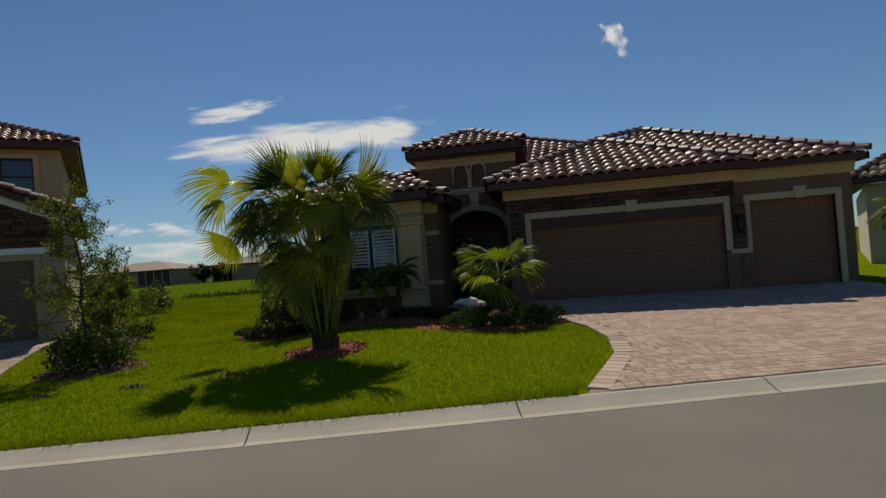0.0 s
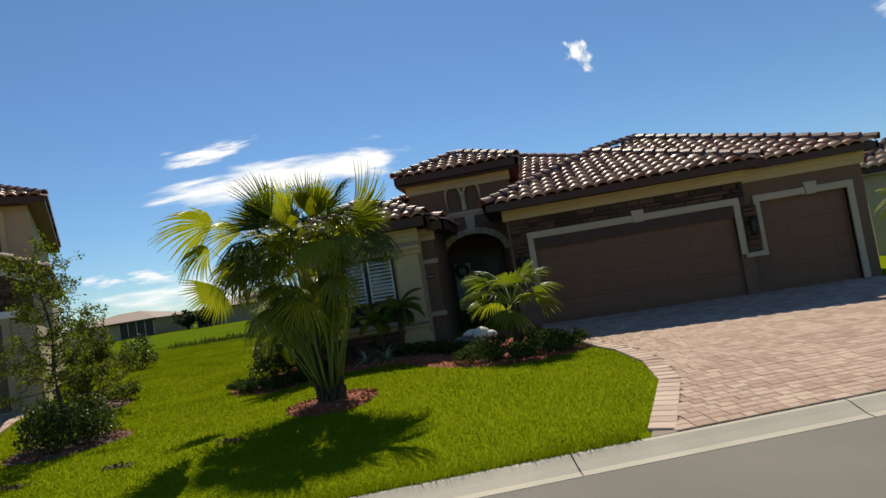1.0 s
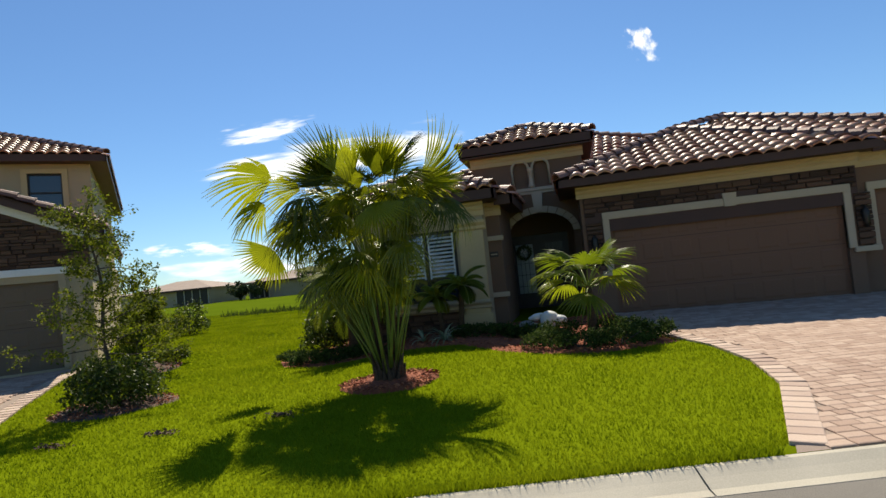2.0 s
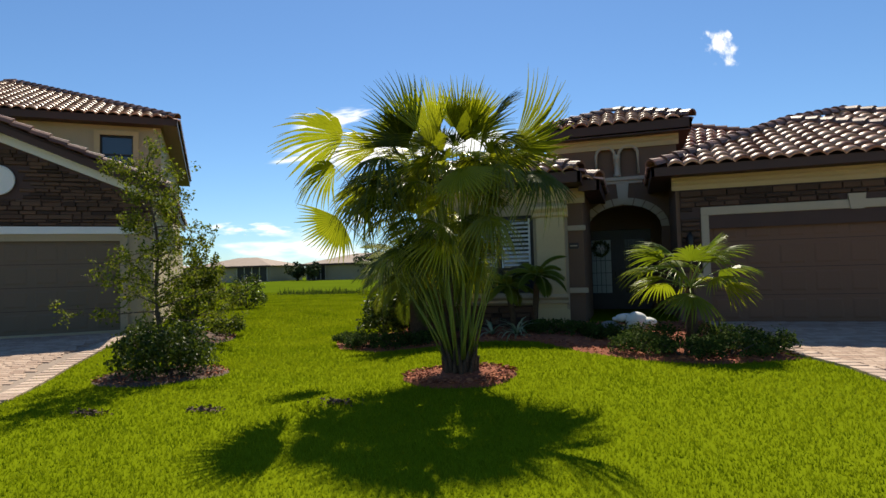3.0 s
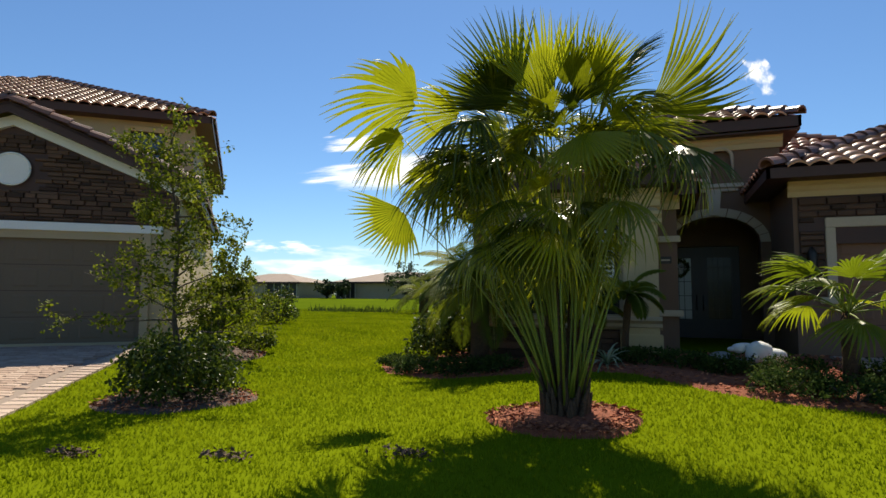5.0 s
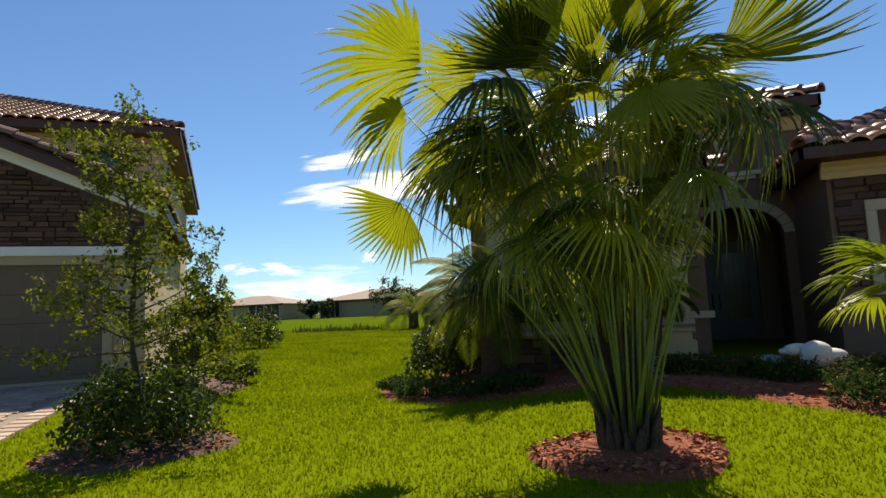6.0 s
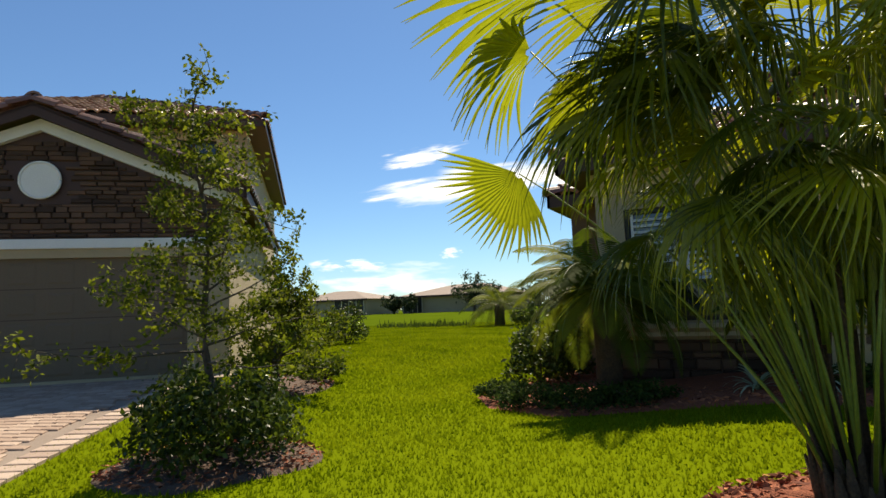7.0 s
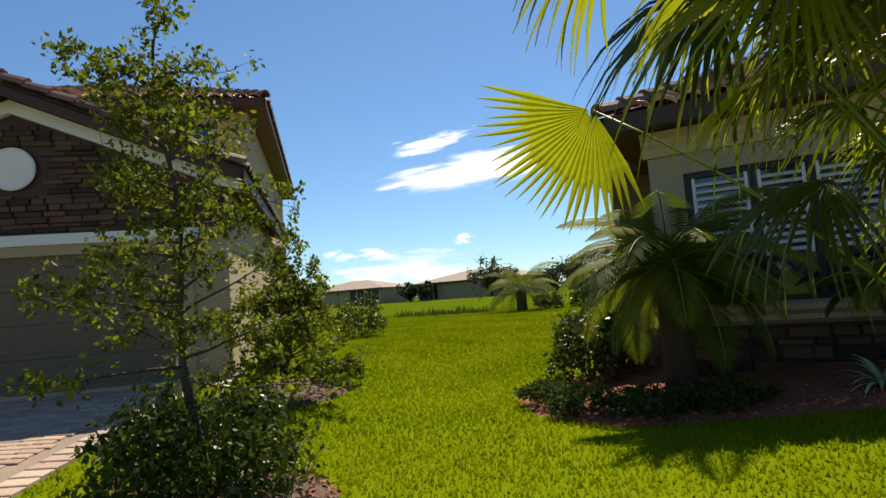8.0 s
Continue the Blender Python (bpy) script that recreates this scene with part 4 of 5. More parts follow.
PALM = (-2.87, 10.42)
RINGS = [blob(*PALM, .74, .68, 30, 1), blob(-8.04, 10.5, 1.0, .92, 30, 2)]
BED_A = [(1.75, 12.4), (1.1, 12.05), (0.4, 11.75), (-.5, 11.95), (-1.3, 12.4), (-2.3, 13.45), (-3.5, 13.55), (-5.5, 13.45), (-6.6, 13.95), (-7.15, 14.8), (-6.95, 16.3), (-6.6, 18.2), (-6.4, 18.85), (-5.4, 18.85), (-5.36, 15.9), (-2.0, 15.9), (-1.6, 16.5), (0.4, 16.8), (0.9, 16.7), (1.0, 14.2)]
BED_B = blob(-10.55, 14.1, .72, 1.25, 22, 4)
rng = random.Random(21)
bed("mulch_ring_palm", RINGS[0], M_MULCH, "ring of red bark mulch round the palm", 1500, M_CHIP, rng, .07)
bed("mulch_ring_tree", RINGS[1], M_SOIL, "dark mulch ring under a clipped shrub", 900, M_CHIP, rng, .04)
bed("planting_bed_front", BED_A, M_MULCH, "red mulch bed along the house front", 5200, M_CHIP, rng, .05)
bed("planting_bed_side", BED_B, M_SOIL, "small mulch bed beside the neighbour", 500, M_CHIP, rng, .04)


# ---- plants ----
def frond_mesh(name, R, n, spread, droop, seed, material, split=.58, wid=1.0):
    """A fan leaf: pleated blades from one point, +x ahead, +z its upper face; the free tips hang."""
    r = random.Random(seed)
    V, F = [], []
    da = 2 * spread / (n - 1)
    for i in range(n):
        a = -spread + i * da
        L = R * (.62 + .38 * math.cos(a * .55)) * r.uniform(.92, 1.05)
        dr = droop * r.uniform(.7, 1.5)
        bend = r.uniform(-.05, .05)
        ca, sa = math.cos(a), math.sin(a)
        stops = (0.05, .3, split, .75, .9, 1.0)
        for j, q in enumerate(stops):
            d = q * L
            half = d * da * .54 * wid if q <= split else split * L * da * .54 * wid * max(0.02, (1 - q) / (1 - split)) ** .8
            z = -dr * R * q ** 2.6 + .06 * R * math.sin(q * 2.5)
            z -= .25 * R * (abs(a) / spread) ** 2 * q * .6
            aa = a + bend * max(0, q - split) * 2
            cx, cy = d * math.cos(aa), d * math.sin(aa)
            V += [(cx + sa * half, cy - ca * half, z), (cx, cy, z + half * .55 + .004), (cx - sa * half, cy + ca * half, z)]
        o = len(V) - 3 * len(stops)
        for j in range(len(stops) - 1):
            b = o + 3 * j
            F += [(b, b + 3, b + 4, b + 1), (b + 1, b + 4, b + 5, b + 2)]
    me = bpy.data.meshes.new(name)
    me.from_pydata(V, [], F)
    me.materials.append(material)
    return me


FANS = [frond_mesh("fan_leaf", 1.0, 28, radians(62 + 6 * i), .26 + .14 * i, 40 + i, M_FROND, .48) for i in range(4)]
FANS_Y = [frond_mesh("fan_leaf", 1.0, 26, radians(68), .12 + .13 * i, 50 + i, M_FROND_Y) for i in range(2)]


FANS_N = [frond_mesh("fan_leaf", 1.0, 24, radians(36 + 9 * i), .14 + .14 * i, 60 + i, M_FROND, .55) for i in range(3)]
FANS_YN = [frond_mesh("fan_leaf", 1.0, 24, radians(40 + 8 * i), .12 + .10 * i, 70 + i, M_FROND_Y) for i in range(2)]


def fan(palm, root, hub, ahead, up, size, meshes, rng, thick=.0105):
    """A petiole from root to hub and the leaf on it."""
    root, hub, ahead, up = Vector(root), Vector(hub), Vector(ahead).normalized(), Vector(up)
    d = hub - root
    mid = root + d * .5 + Vector((-d.x * .12, -d.y * .12, .10 * d.length * .6))
    pts = []
    for i in range(9):
        t = i / 8
        pts.append(root * (1 - t) ** 2 + mid * 2 * t * (1 - t) + hub * t * t)
    pet = part("petiole", tube([tuple(p) for p in pts], [thick * (1.5 - .8 * i / 8) for i in range(9)], 5), M_PETIOLE, palm)
    x = ahead
    z = (up - x * up.dot(x)).normalized()
    y = z.cross(x)
    m = Matrix((x, y, z)).transposed().to_4x4()
    m.translation = hub
    ob = new("leaf", rng.choice(meshes))
    ob.parent = pet
    ob.matrix_basis = m @ Matrix.Diagonal((size, size, size, 1))
    return pet


def big_palm():
    x, y = PALM
    z = height(x, y)
    p = thing("fan_palm", (x, y, z), "tall clumping fan palm with yellow-green fronds in red mulch", "palm tree")
    rng = random.Random(8)
    bm = bmesh.new()
    for i in range(46):                                  # short fibrous stems and old leaf bases
        a, k = 2.399 * i, math.sqrt((i + .5) / 46)
        q = Vector((.22 * k * math.cos(a), .19 * k * math.sin(a), 0))
        lean = q * rng.uniform(.15, .75)
        hh = rng.uniform(.22, .62) * (1.15 - .4 * k)
        tube([tuple(q + Vector((0, 0, -.05))), tuple(q + lean * .4 + Vector((0, 0, hh * .5))), tuple(q + lean + Vector((0, 0, hh)))], [.042, .034, .008], 5, bm)
    part("stem", bm, M_TRUNK, p, "clump of brown fibrous stems")
    V = Vector
    o = V((x, y, z))
    named = [                                           # hub, tip, up, size, yellow
        ((-4.34, 10.02, 3.42), (-5.04, 9.50, 3.50), (.1, .6, .75), 1.0, 1),
        ((-4.55, 10.15, 3.05), (-5.05, 9.80, 2.75), (-.3, .3, .85), .74, 1),
        ((-4.98, 11.03, 2.42), (-5.58, 11.12, 1.86), (.3, .75, .5), .74, 1),
        ((-3.30, 9.85, 3.30), (-3.36, 9.60, 4.10), (.2, .9, .25), .84, 0),
        ((-2.90, 9.60, 3.12), (-3.00, 9.40, 3.95), (.1, .9, .35), .80, 1),
        ((-2.61, 9.98, 3.20), (-2.38, 10.0, 3.95), (-.3, .9, .3), .80, 0),
        ((-2.00, 10.15, 3.12), (-1.15, 9.92, 3.44), (.25, .9, -.2), 1.0, 0),
        ((-1.80, 10.80, 2.90), (-1.35, 10.6, 2.45), (.5, -.4, .7), .72, 0),
        ((-1.75, 10.10, 2.75), (-1.25, 9.80, 2.35), (.5, -.5, .7), .66, 0),
        ((-2.55, 9.60, 2.80), (-2.30, 9.25, 2.35), (.1, -.85, .5), .62, 1),
        ((-4.25, 10.6, 2.72), (-4.80, 10.4, 2.60), (-.3, -.8, .5), .74, 0),
        ((-3.95, 10.1, 2.55), (-4.45, 9.80, 2.20), (-.3, -.8, .5), .70, 0),
        ((-3.90, 10.5, 1.75), (-4.40, 10.3, 1.45), (-.4, -.5, .75), .62, 0),
        ((-3.45, 9.75, 1.85), (-3.80, 9.35, 1.50), (-.3, -.6, .7), .58, 0),
        ((-3.55, 9.60, 3.00), (-4.00, 9.15, 2.85), (-.3, -.5, .8), .70, 0),
        ((-2.25, 9.80, 2.20), (-1.95, 9.40, 1.85), (.4, -.6, .7), .58, 0),
        ((-3.85, 10.0, 3.20), (-4.45, 9.70, 3.42), (-.2, .5, .8), .70, 0),
        ((-3.80, 10.2, 2.95), (-4.50, 10.0, 2.80), (-.3, -.5, .8), .68, 0),
        ((-4.15, 10.3, 2.75), (-4.75, 10.1, 2.40), (-.4, .3, .85), .66, 1),
        ((-3.65, 9.80, 2.70), (-4.15, 9.45, 2.40), (-.3, -.5, .8), .66, 0),
        ((-3.95, 10.6, 2.35), (-4.55, 10.6, 2.05), (-.3, -.3, .9), .64, 0),
        ((-2.15, 9.85, 2.85), (-1.70, 9.55, 2.60), (.4, -.4, .8), .66, 0),
        ((-3.6, 10.9, 3.3), (-4.1, 11.3, 3.8), (.5, -.6, .6), .75, 0),
        ((-2.3, 11.0, 3.1), (-1.8, 11.5, 3.4), (-.3, -.3, .9), .75, 0),
    ]
    for hub, tip, up, s, yel in named:
        hub, tip = V(hub), V(tip)
        a = math.atan2(hub.y - y, hub.x - x) + rng.uniform(-.5, .5)
        root = V((.15 * math.cos(a), .13 * math.sin(a), .25))
        upright = (tip - hub).normalized().z > .2
        meshes = (FANS_YN if upright else FANS_Y) if yel else (FANS_N if upright else FANS)
        fan(p, root, hub - o, tip - hub, up, s, meshes, rng, .009)
    for i in range(96):                                 # the inner leaves, from the low skirt to the crown
        a = 2.399 * i + .6 + rng.uniform(-.4, .4)
        f = (i + .5) / 96
        zz = 1.50 + 1.85 * f ** .8 + rng.uniform(-.2, .2)
        rr = (.30 + .66 * math.sin(math.pi * min(1, .12 + .80 * f)) ** .8) * rng.uniform(.45, 1.15)
        if math.cos(a) > .3 and zz < 2.85:              # the porch side stays open
            rr *= .45
        hub = V((rr * math.cos(a), rr * .9 * math.sin(a), zz))
        el = -.45 + 1.55 * f ** 1.5 + rng.uniform(-.4, .4)
        ahead = V((math.cos(a) * math.cos(el), math.sin(a) * math.cos(el), math.sin(el)))
        up = V((-math.cos(a) * math.sin(el), -math.sin(a) * math.sin(el), math.cos(el))) + V((rng.uniform(-.9, .9), rng.uniform(-.9, .9), 0))
        b = a + rng.uniform(-.5, .5)
        low = .25 if i % 6 == 0 else rng.uniform(.9, 1.35)
        root = V((.15 * math.cos(b), .13 * math.sin(b), low))
        size = rng.uniform(.46, .70) * (.68 if math.cos(a) > .3 and zz < 2.85 else 1)
        fan(p, root, hub, ahead, up, size, FANS_N if el > .45 else FANS, rng, .0085)
    for i in range(16):                                 # leaves that close the middle of the crown
        a = 2.399 * i + rng.uniform(-.4, .4)
        rr, el = rng.uniform(.15, .60), rng.uniform(-.25, .55)
        hub = V((rr * math.cos(a), rr * math.sin(a), rng.uniform(2.65, 3.15)))
        ahead = V((math.cos(a) * math.cos(el), math.sin(a) * math.cos(el), math.sin(el)))
        up = V((-math.cos(a) * math.sin(el), -math.sin(a) * math.sin(el), math.cos(el))) + V((rng.uniform(-.9, .9), rng.uniform(-.9, .9), 0))
        fan(p, (.1 * math.cos(a), .1 * math.sin(a), 1.3), hub, ahead, up, rng.uniform(.5, .68), FANS, rng, .0085)
    for i in range(6):                                  # slender leaf-sheathed stems inside the clump
        a = 6.28 * i / 6 + .3
        q = V((.11 * math.cos(a), .09 * math.sin(a), -.05))
        part("stem", tube([tuple(q), tuple(q * 1.1 + V((0, 0, .5))), tuple(q * 1.5 + V((0, 0, 1.0))), tuple(q * 1.7 + V((0, 0, rng.uniform(1.3, 1.6))))], [.035, .03, .026, .012], 6), M_TRUNK, p)
    for i in range(5):                                  # bare stalks of the outer leaves
        a = 6.28 * i / 5 + rng.uniform(-.2, .2)
        t = V((math.cos(a) * rng.uniform(.45, .95), math.sin(a) * rng.uniform(.3, .8), rng.uniform(1.2, 2.0)))
        r0 = V((.15 * math.cos(a), .13 * math.sin(a), .1))
        part("stalk", tube([tuple(r0), tuple(r0.lerp(t, .5) + V((0, 0, .07))), tuple(t)], [.015, .011, .006], 5), M_PETIOLE, p)


big_palm()


FANS_S = [frond_mesh("fan_leaf", 1.0, 22, radians(50 + 8 * i), .10 + .12 * i, 80 + i, M_FROND_Y if i == 1 else M_FROND_S, .55) for i in range(3)]


def small_fan_palm(at, trunk_h, n, size, seed, label, reach=.55):
    p = thing("fan_palm", at, label, "palm tree")
    rng = random.Random(seed)
    part("trunk", tube([(0, 0, -.1), (.01, 0, trunk_h * .4), (0, .01, trunk_h * .8), (0, 0, trunk_h)], [.12, .10, .11, .06], 10), M_TRUNK, p, "brown fibrous trunk")
    V = Vector
    for i in range(n):
        a = 2.399 * i + rng.uniform(-.2, .2)
        el = 1.15 - 1.30 * (i / n) + rng.uniform(-.1, .1)
        d = V((math.cos(a) * math.cos(el), math.sin(a) * math.cos(el), math.sin(el)))
        hub = V((0, 0, trunk_h)) + d * reach * rng.uniform(.8, 1.15)
        el2 = el - .30
        ahead = V((math.cos(a) * math.cos(el2), math.sin(a) * math.cos(el2), math.sin(el2)))
        up = V((-math.cos(a) * math.sin(el2), -math.sin(a) * math.sin(el2), math.cos(el2))) + V((rng.uniform(-.4, .4), rng.uniform(-.2, .5), 0))
        fan(p, (0, 0, trunk_h - .05), hub, ahead, up, size * rng.uniform(.85, 1.1), FANS_S, rng, .011)


small_fan_palm((.33, 13.3, height(.33, 13.3)), 1.0, 16, .66, 3, "small fan palm with bright fronds in the front bed")


def feather_palm(at, trunk_h, trunk_r, n, length, seed, label, lean=(0, 0)):
    """A date-palm form: arching fronds of narrow leaflets."""
    p = thing("feather_palm", at, label, "palm tree")
    rng = random.Random(seed)
    part("trunk", tube([(0, 0, -.1), (lean[0] * .3, lean[1] * .3, trunk_h * .4), (lean[0] * .7, lean[1] * .7, trunk_h * .8), (lean[0], lean[1], trunk_h)], [trunk_r * 1.15, trunk_r, trunk_r * 1.1, trunk_r * .6], 10), M_TRUNK, p, "rough brown trunk")
    top = Vector((lean[0], lean[1], trunk_h))
    for i in range(n):
        a = 2.399 * i
        el = 1.3 - 1.45 * i / n + rng.uniform(-.1, .1)
        L = length * rng.uniform(.85, 1.1)
        q, pts = top.copy(), []
        e = el
        for j in range(10):
            pts.append(q.copy())
            q = q + Vector((math.cos(a) * math.cos(e), math.sin(a) * math.cos(e), math.sin(e))) * (L / 9)
            e -= .185
        fr = part("frond", tube([tuple(v) for v in pts], [.014 - .0012 * j for j in range(10)], 4), M_PETIOLE, p)
        V, side = [], Vector((-math.sin(a), math.cos(a), 0))
        for j in range(42):
            t = .12 + .88 * j / 41
            k = min(8, int(t * 9))
            c = pts[k].lerp(pts[k + 1], t * 9 - k)
            d = (pts[k + 1] - pts[k]).normalized()
            up = side.cross(d)
            for s in (-1, 1):
                l = L * .24 * math.sin(math.pi * min(1, .18 + t * .8)) + .04
                tip = c + side * s * l * .75 + d * l * .6 + Vector((0, 0, -.35 * l)) + up * .1 * l
                w = d * .014
                m = c.lerp(tip, .5) + Vector((0, 0, .06 * l))
                V += [c - w, m - w * 1.2, tip, m + w * 1.2]
        arrays("foliage", np.array([tuple(v) for v in V]), 4, M_FROND_D, fr)


feather_palm((-5.1, 14.75, height(-5.1, 14.75)), 1.50, .17, 36, 1.55, 5, "bushy feather palm beside the window wall")
feather_palm((-2.55, 14.85, height(-2.55, 14.85)), 1.15, .06, 12, .75, 6, "slim pygmy date palm before the window", (.1, 0))
feather_palm((-2.95, 14.80, height(-2.95, 14.8)), .95, .06, 12, .75, 7, "slim pygmy date palm before the window", (-.15, .05))
feather_palm((-15.3, 36.6, height(-15.3, 36.6)), 1.2, .28, 26, 2.6, 8, "bushy palm on the green behind")
feather_palm((-10.6, 38.5, height(-10.6, 38.5)), 1.8, .28, 26, 2.8, 9, "bushy palm on the green behind")
feather_palm((13.45, 21.0, height(13.45, 21.0)), 1.9, .09, 16, 1.1, 12, "slim palm beside the pale neighbour house", (-.5, 0))
feather_palm((13.75, 20.8, height(13.75, 20.8)), 2.5, .09, 16, 1.2, 13, "slim palm beside the pale neighbour house", (.15, 0))


def shrub(at, rx, ry, h, n, size, seed, name, label, category, material=None, stems=6, flat=0.0, floor=.05):
    """A bushy thing: woody stems and leaves gathered in clumps over an uneven dome."""
    material = material or M_SHRUB
    p = thing(name, at, label, category)
    g = np.random.default_rng(seed)
    bm = bmesh.new()
    for i in range(stems):
        a = 6.28 * i / stems
        tube([(0, 0, -.03), (rx * .3 * math.cos(a), ry * .3 * math.sin(a), h * .35), (rx * .6 * math.cos(a), ry * .6 * math.sin(a), h * .7)], [.02, .014, .006], 5, bm)
    part("stem", bm, M_BARK, p)
    m = max(10, n // 26)
    u = g.uniform(0, 2 * np.pi, m)
    c = g.uniform(0.02, 1, m) ** .7
    rad = g.uniform(.72, 1.0, m)
    cl = np.stack([rx * np.sqrt(1 - c ** 2 * .85) * np.cos(u) * rad, ry * np.sqrt(1 - c ** 2 * .85) * np.sin(u) * rad, floor + h * c * rad], 1)
    idx = g.integers(0, m, n)
    pts = cl[idx] + g.normal(size=(n, 3)) * np.array([rx, ry, h]) * .10
    inner = g.uniform(size=n) < .18
    pts[inner] *= .6
    pts[:, 2] = np.maximum(pts[:, 2], .02)
    arrays("foliage", leaf_cloud(g, pts, size, flat), 4, material, p)
    return p


def gz(x, y):
    return (x, y, height(x, y) + .03)


shrub(gz(-8.04, 10.56), .84, .80, .80, 6200, .072, 1, "clipped_shrub", "low rounded dark green clipped shrub", "shrub")
shrub(gz(-6.55, 16.2), .55, .95, 1.0, 2600, .10, 2, "hedge_shrub", "glossy green hedge shrub at the house corner", "shrub")
shrub(gz(-6.3, 17.3), .45, .7, 1.05, 1600, .10, 12, "hedge_shrub", "glossy green hedge shrub at the house corner", "shrub")
for i, (x, y, r, h) in enumerate(((-6.6, 14.45, .45, .30), (-6.0, 14.05, .5, .33), (-5.3, 13.9, .5, .35), (-4.6, 13.95, .5, .32), (-.5, 12.45, .5, .36), (.1, 12.2, .6, .36), (.75, 12.25, .6, .38), (1.3, 12.7, .5, .42), (-.3, 13.3, .55, .40), (.85, 13.4, .6, .40), (-2.2, 14.35, .5, .32), (-1.6, 14.1, .5, .32), (-1.05, 13.8, .45, .30))):
    shrub(gz(x, y), r, r * .8, h * .78, 1700, .055, 30 + i, "juniper", "low spreading dark green juniper in the bed", "shrub", M_JUNIPER, 5, .2, .03)
shrub(gz(-15.8, 23.1), .8, .8, 1.3, 1800, .11, 51, "shrub", "green shrub beside the neighbour's wall", "shrub")
shrub(gz(-10.35, 15.1), .4, .5, .35, 900, .08, 52, "shrub", "small green shrub in a mulch bed", "shrub")
shrub(gz(-14.0, 37.0), .9, .9, .9, 1500, .13, 54, "shrub", "dark round shrub on the green", "shrub")
shrub(gz(-11.9, 37.6), 1.2, 1.0, 1.1, 1500, .16, 55, "shrub", "dark round shrub on the green", "shrub")
shrub((14.6, 20.8, height(14.6, 20.8)), .9, .7, 1.1, 1800, .13, 56, "shrub", "green shrub beside the pale house", "shrub")


def strap_plant(at, n, length, seed):
    p = thing("strap_plant", at, "tuft of pale variegated strap leaves in the bed", "plant")
    rng = random.Random(seed)
    for i in range(n):
        a, el = rng.uniform(0, 6.28), rng.uniform(.25, 1.3)
        V, q, e = [], Vector((0, 0, .02)), el
        L = length * rng.uniform(.7, 1.1)
        side = Vector((-math.sin(a), math.cos(a), 0))
        pts = []
        for j in range(6):
            pts.append(q.copy())
            q = q + Vector((math.cos(a) * math.cos(e), math.sin(a) * math.cos(e), math.sin(e))) * L / 5
            e -= .35
        bm = bmesh.new()
        w = (.014, .02, .02, .016, .010, .002)
        rows = [(bm.verts.new(c - side * k), bm.verts.new(c + side * k)) for c, k in zip(pts, w)]
        for r0, r1 in zip(rows, rows[1:]):
            bm.faces.new((r0[0], r0[1], r1[1], r1[0]))
        part("leaf", bm, M_STRAP, p)


M_STRAP = mat("variegated_leaf", (0.16, 0.22, 0.10), (0.42, 0.46, 0.30), 9, 0.5, 0, 30, "object", 0.5, 0.3)
strap_plant(gz(-2.75, 13.95), 34, .62, 1)
strap_plant(gz(-3.3, 14.2), 24, .5, 2)


def young_tree(x, y, H, limbs, spread, leaves, size, seed, name, label, category, stems=1, bare=.26):
    """A slender open plant: thin stems, long uneven limbs with twigs, and small leaves strung along them in tufts."""
    p = thing(name, (x, y, height(x, y)), label, category)
    g = np.random.default_rng(seed)
    rng = random.Random(seed + 10)
    tufts, twigs = [], bmesh.new()
    for k0 in range(stems):
        lx, ly = (rng.uniform(-.35, .35), rng.uniform(-.35, .35)) if stems > 1 else (-.14, -.15)
        h = H * (1 if k0 == 0 else rng.uniform(.65, .9))
        tr = [(lx * (i / 10) ** 1.4 + .035 * math.sin(i * 1.3 + k0), ly * i / 10 + .035 * math.cos(i + k0), h * i / 10 - .05) for i in range(11)]
        part("trunk", tube(tr, [(.048 if stems == 1 else .028) * (1.02 - .085 * i) for i in range(11)], 8), M_BARK, p, "thin grey trunk")
        for i in range(limbs):
            t = bare + (.97 - bare) * (i + rng.uniform(0, .6)) / limbs
            k = min(9, int(t * 10))
            s = Vector(tr[k]).lerp(Vector(tr[k + 1]), t * 10 - k)
            a = 2.399 * i + rng.uniform(-.4, .4)
            L = spread * (1.12 - .86 * t) * rng.uniform(.45, 1.15)
            e = rng.uniform(.0, .6) + .5 * max(0, t - .6)
            pts, q = [], s.copy()
            for j in range(7):
                pts.append(tuple(q))
                q = q + Vector((math.cos(a) * math.cos(e), math.sin(a) * math.cos(e), math.sin(e))) * L / 6
                a += rng.uniform(-.28, .28)
                e += rng.uniform(-.22, .16)
            part("limb", tube(pts, [.015, .012, .0095, .007, .005, .004, .0025], 5), M_BARK, p)
            for j in range(2, 7):
                c = Vector(pts[j])
                for _ in range(2):
                    d = Vector((rng.gauss(0, 1), rng.gauss(0, 1), rng.gauss(.3, .8))).normalized() * rng.uniform(.10, .26)
                    tube([tuple(c), tuple(c + d * .5 + Vector((0, 0, .01))), tuple(c + d)], [.004, .003, .0015], 3, twigs)
                    tufts += [np.array(c + d * .55), np.array(c + d)]
                if rng.random() < .5:
                    tufts.append(np.array(c))
    tagged(part("twig_growth", twigs, M_BARK, p), kind="stuff")
    tufts = np.array(tufts)
    w = g.uniform(.15, 1, len(tufts)) ** 2
    idx = g.choice(len(tufts), leaves, p=w / w.sum())
    pts = tufts[idx] + g.normal(size=(leaves, 3)) * .045
    arrays("foliage", leaf_cloud(g, pts, size, 0, .55), 4, M_LEAF, p)


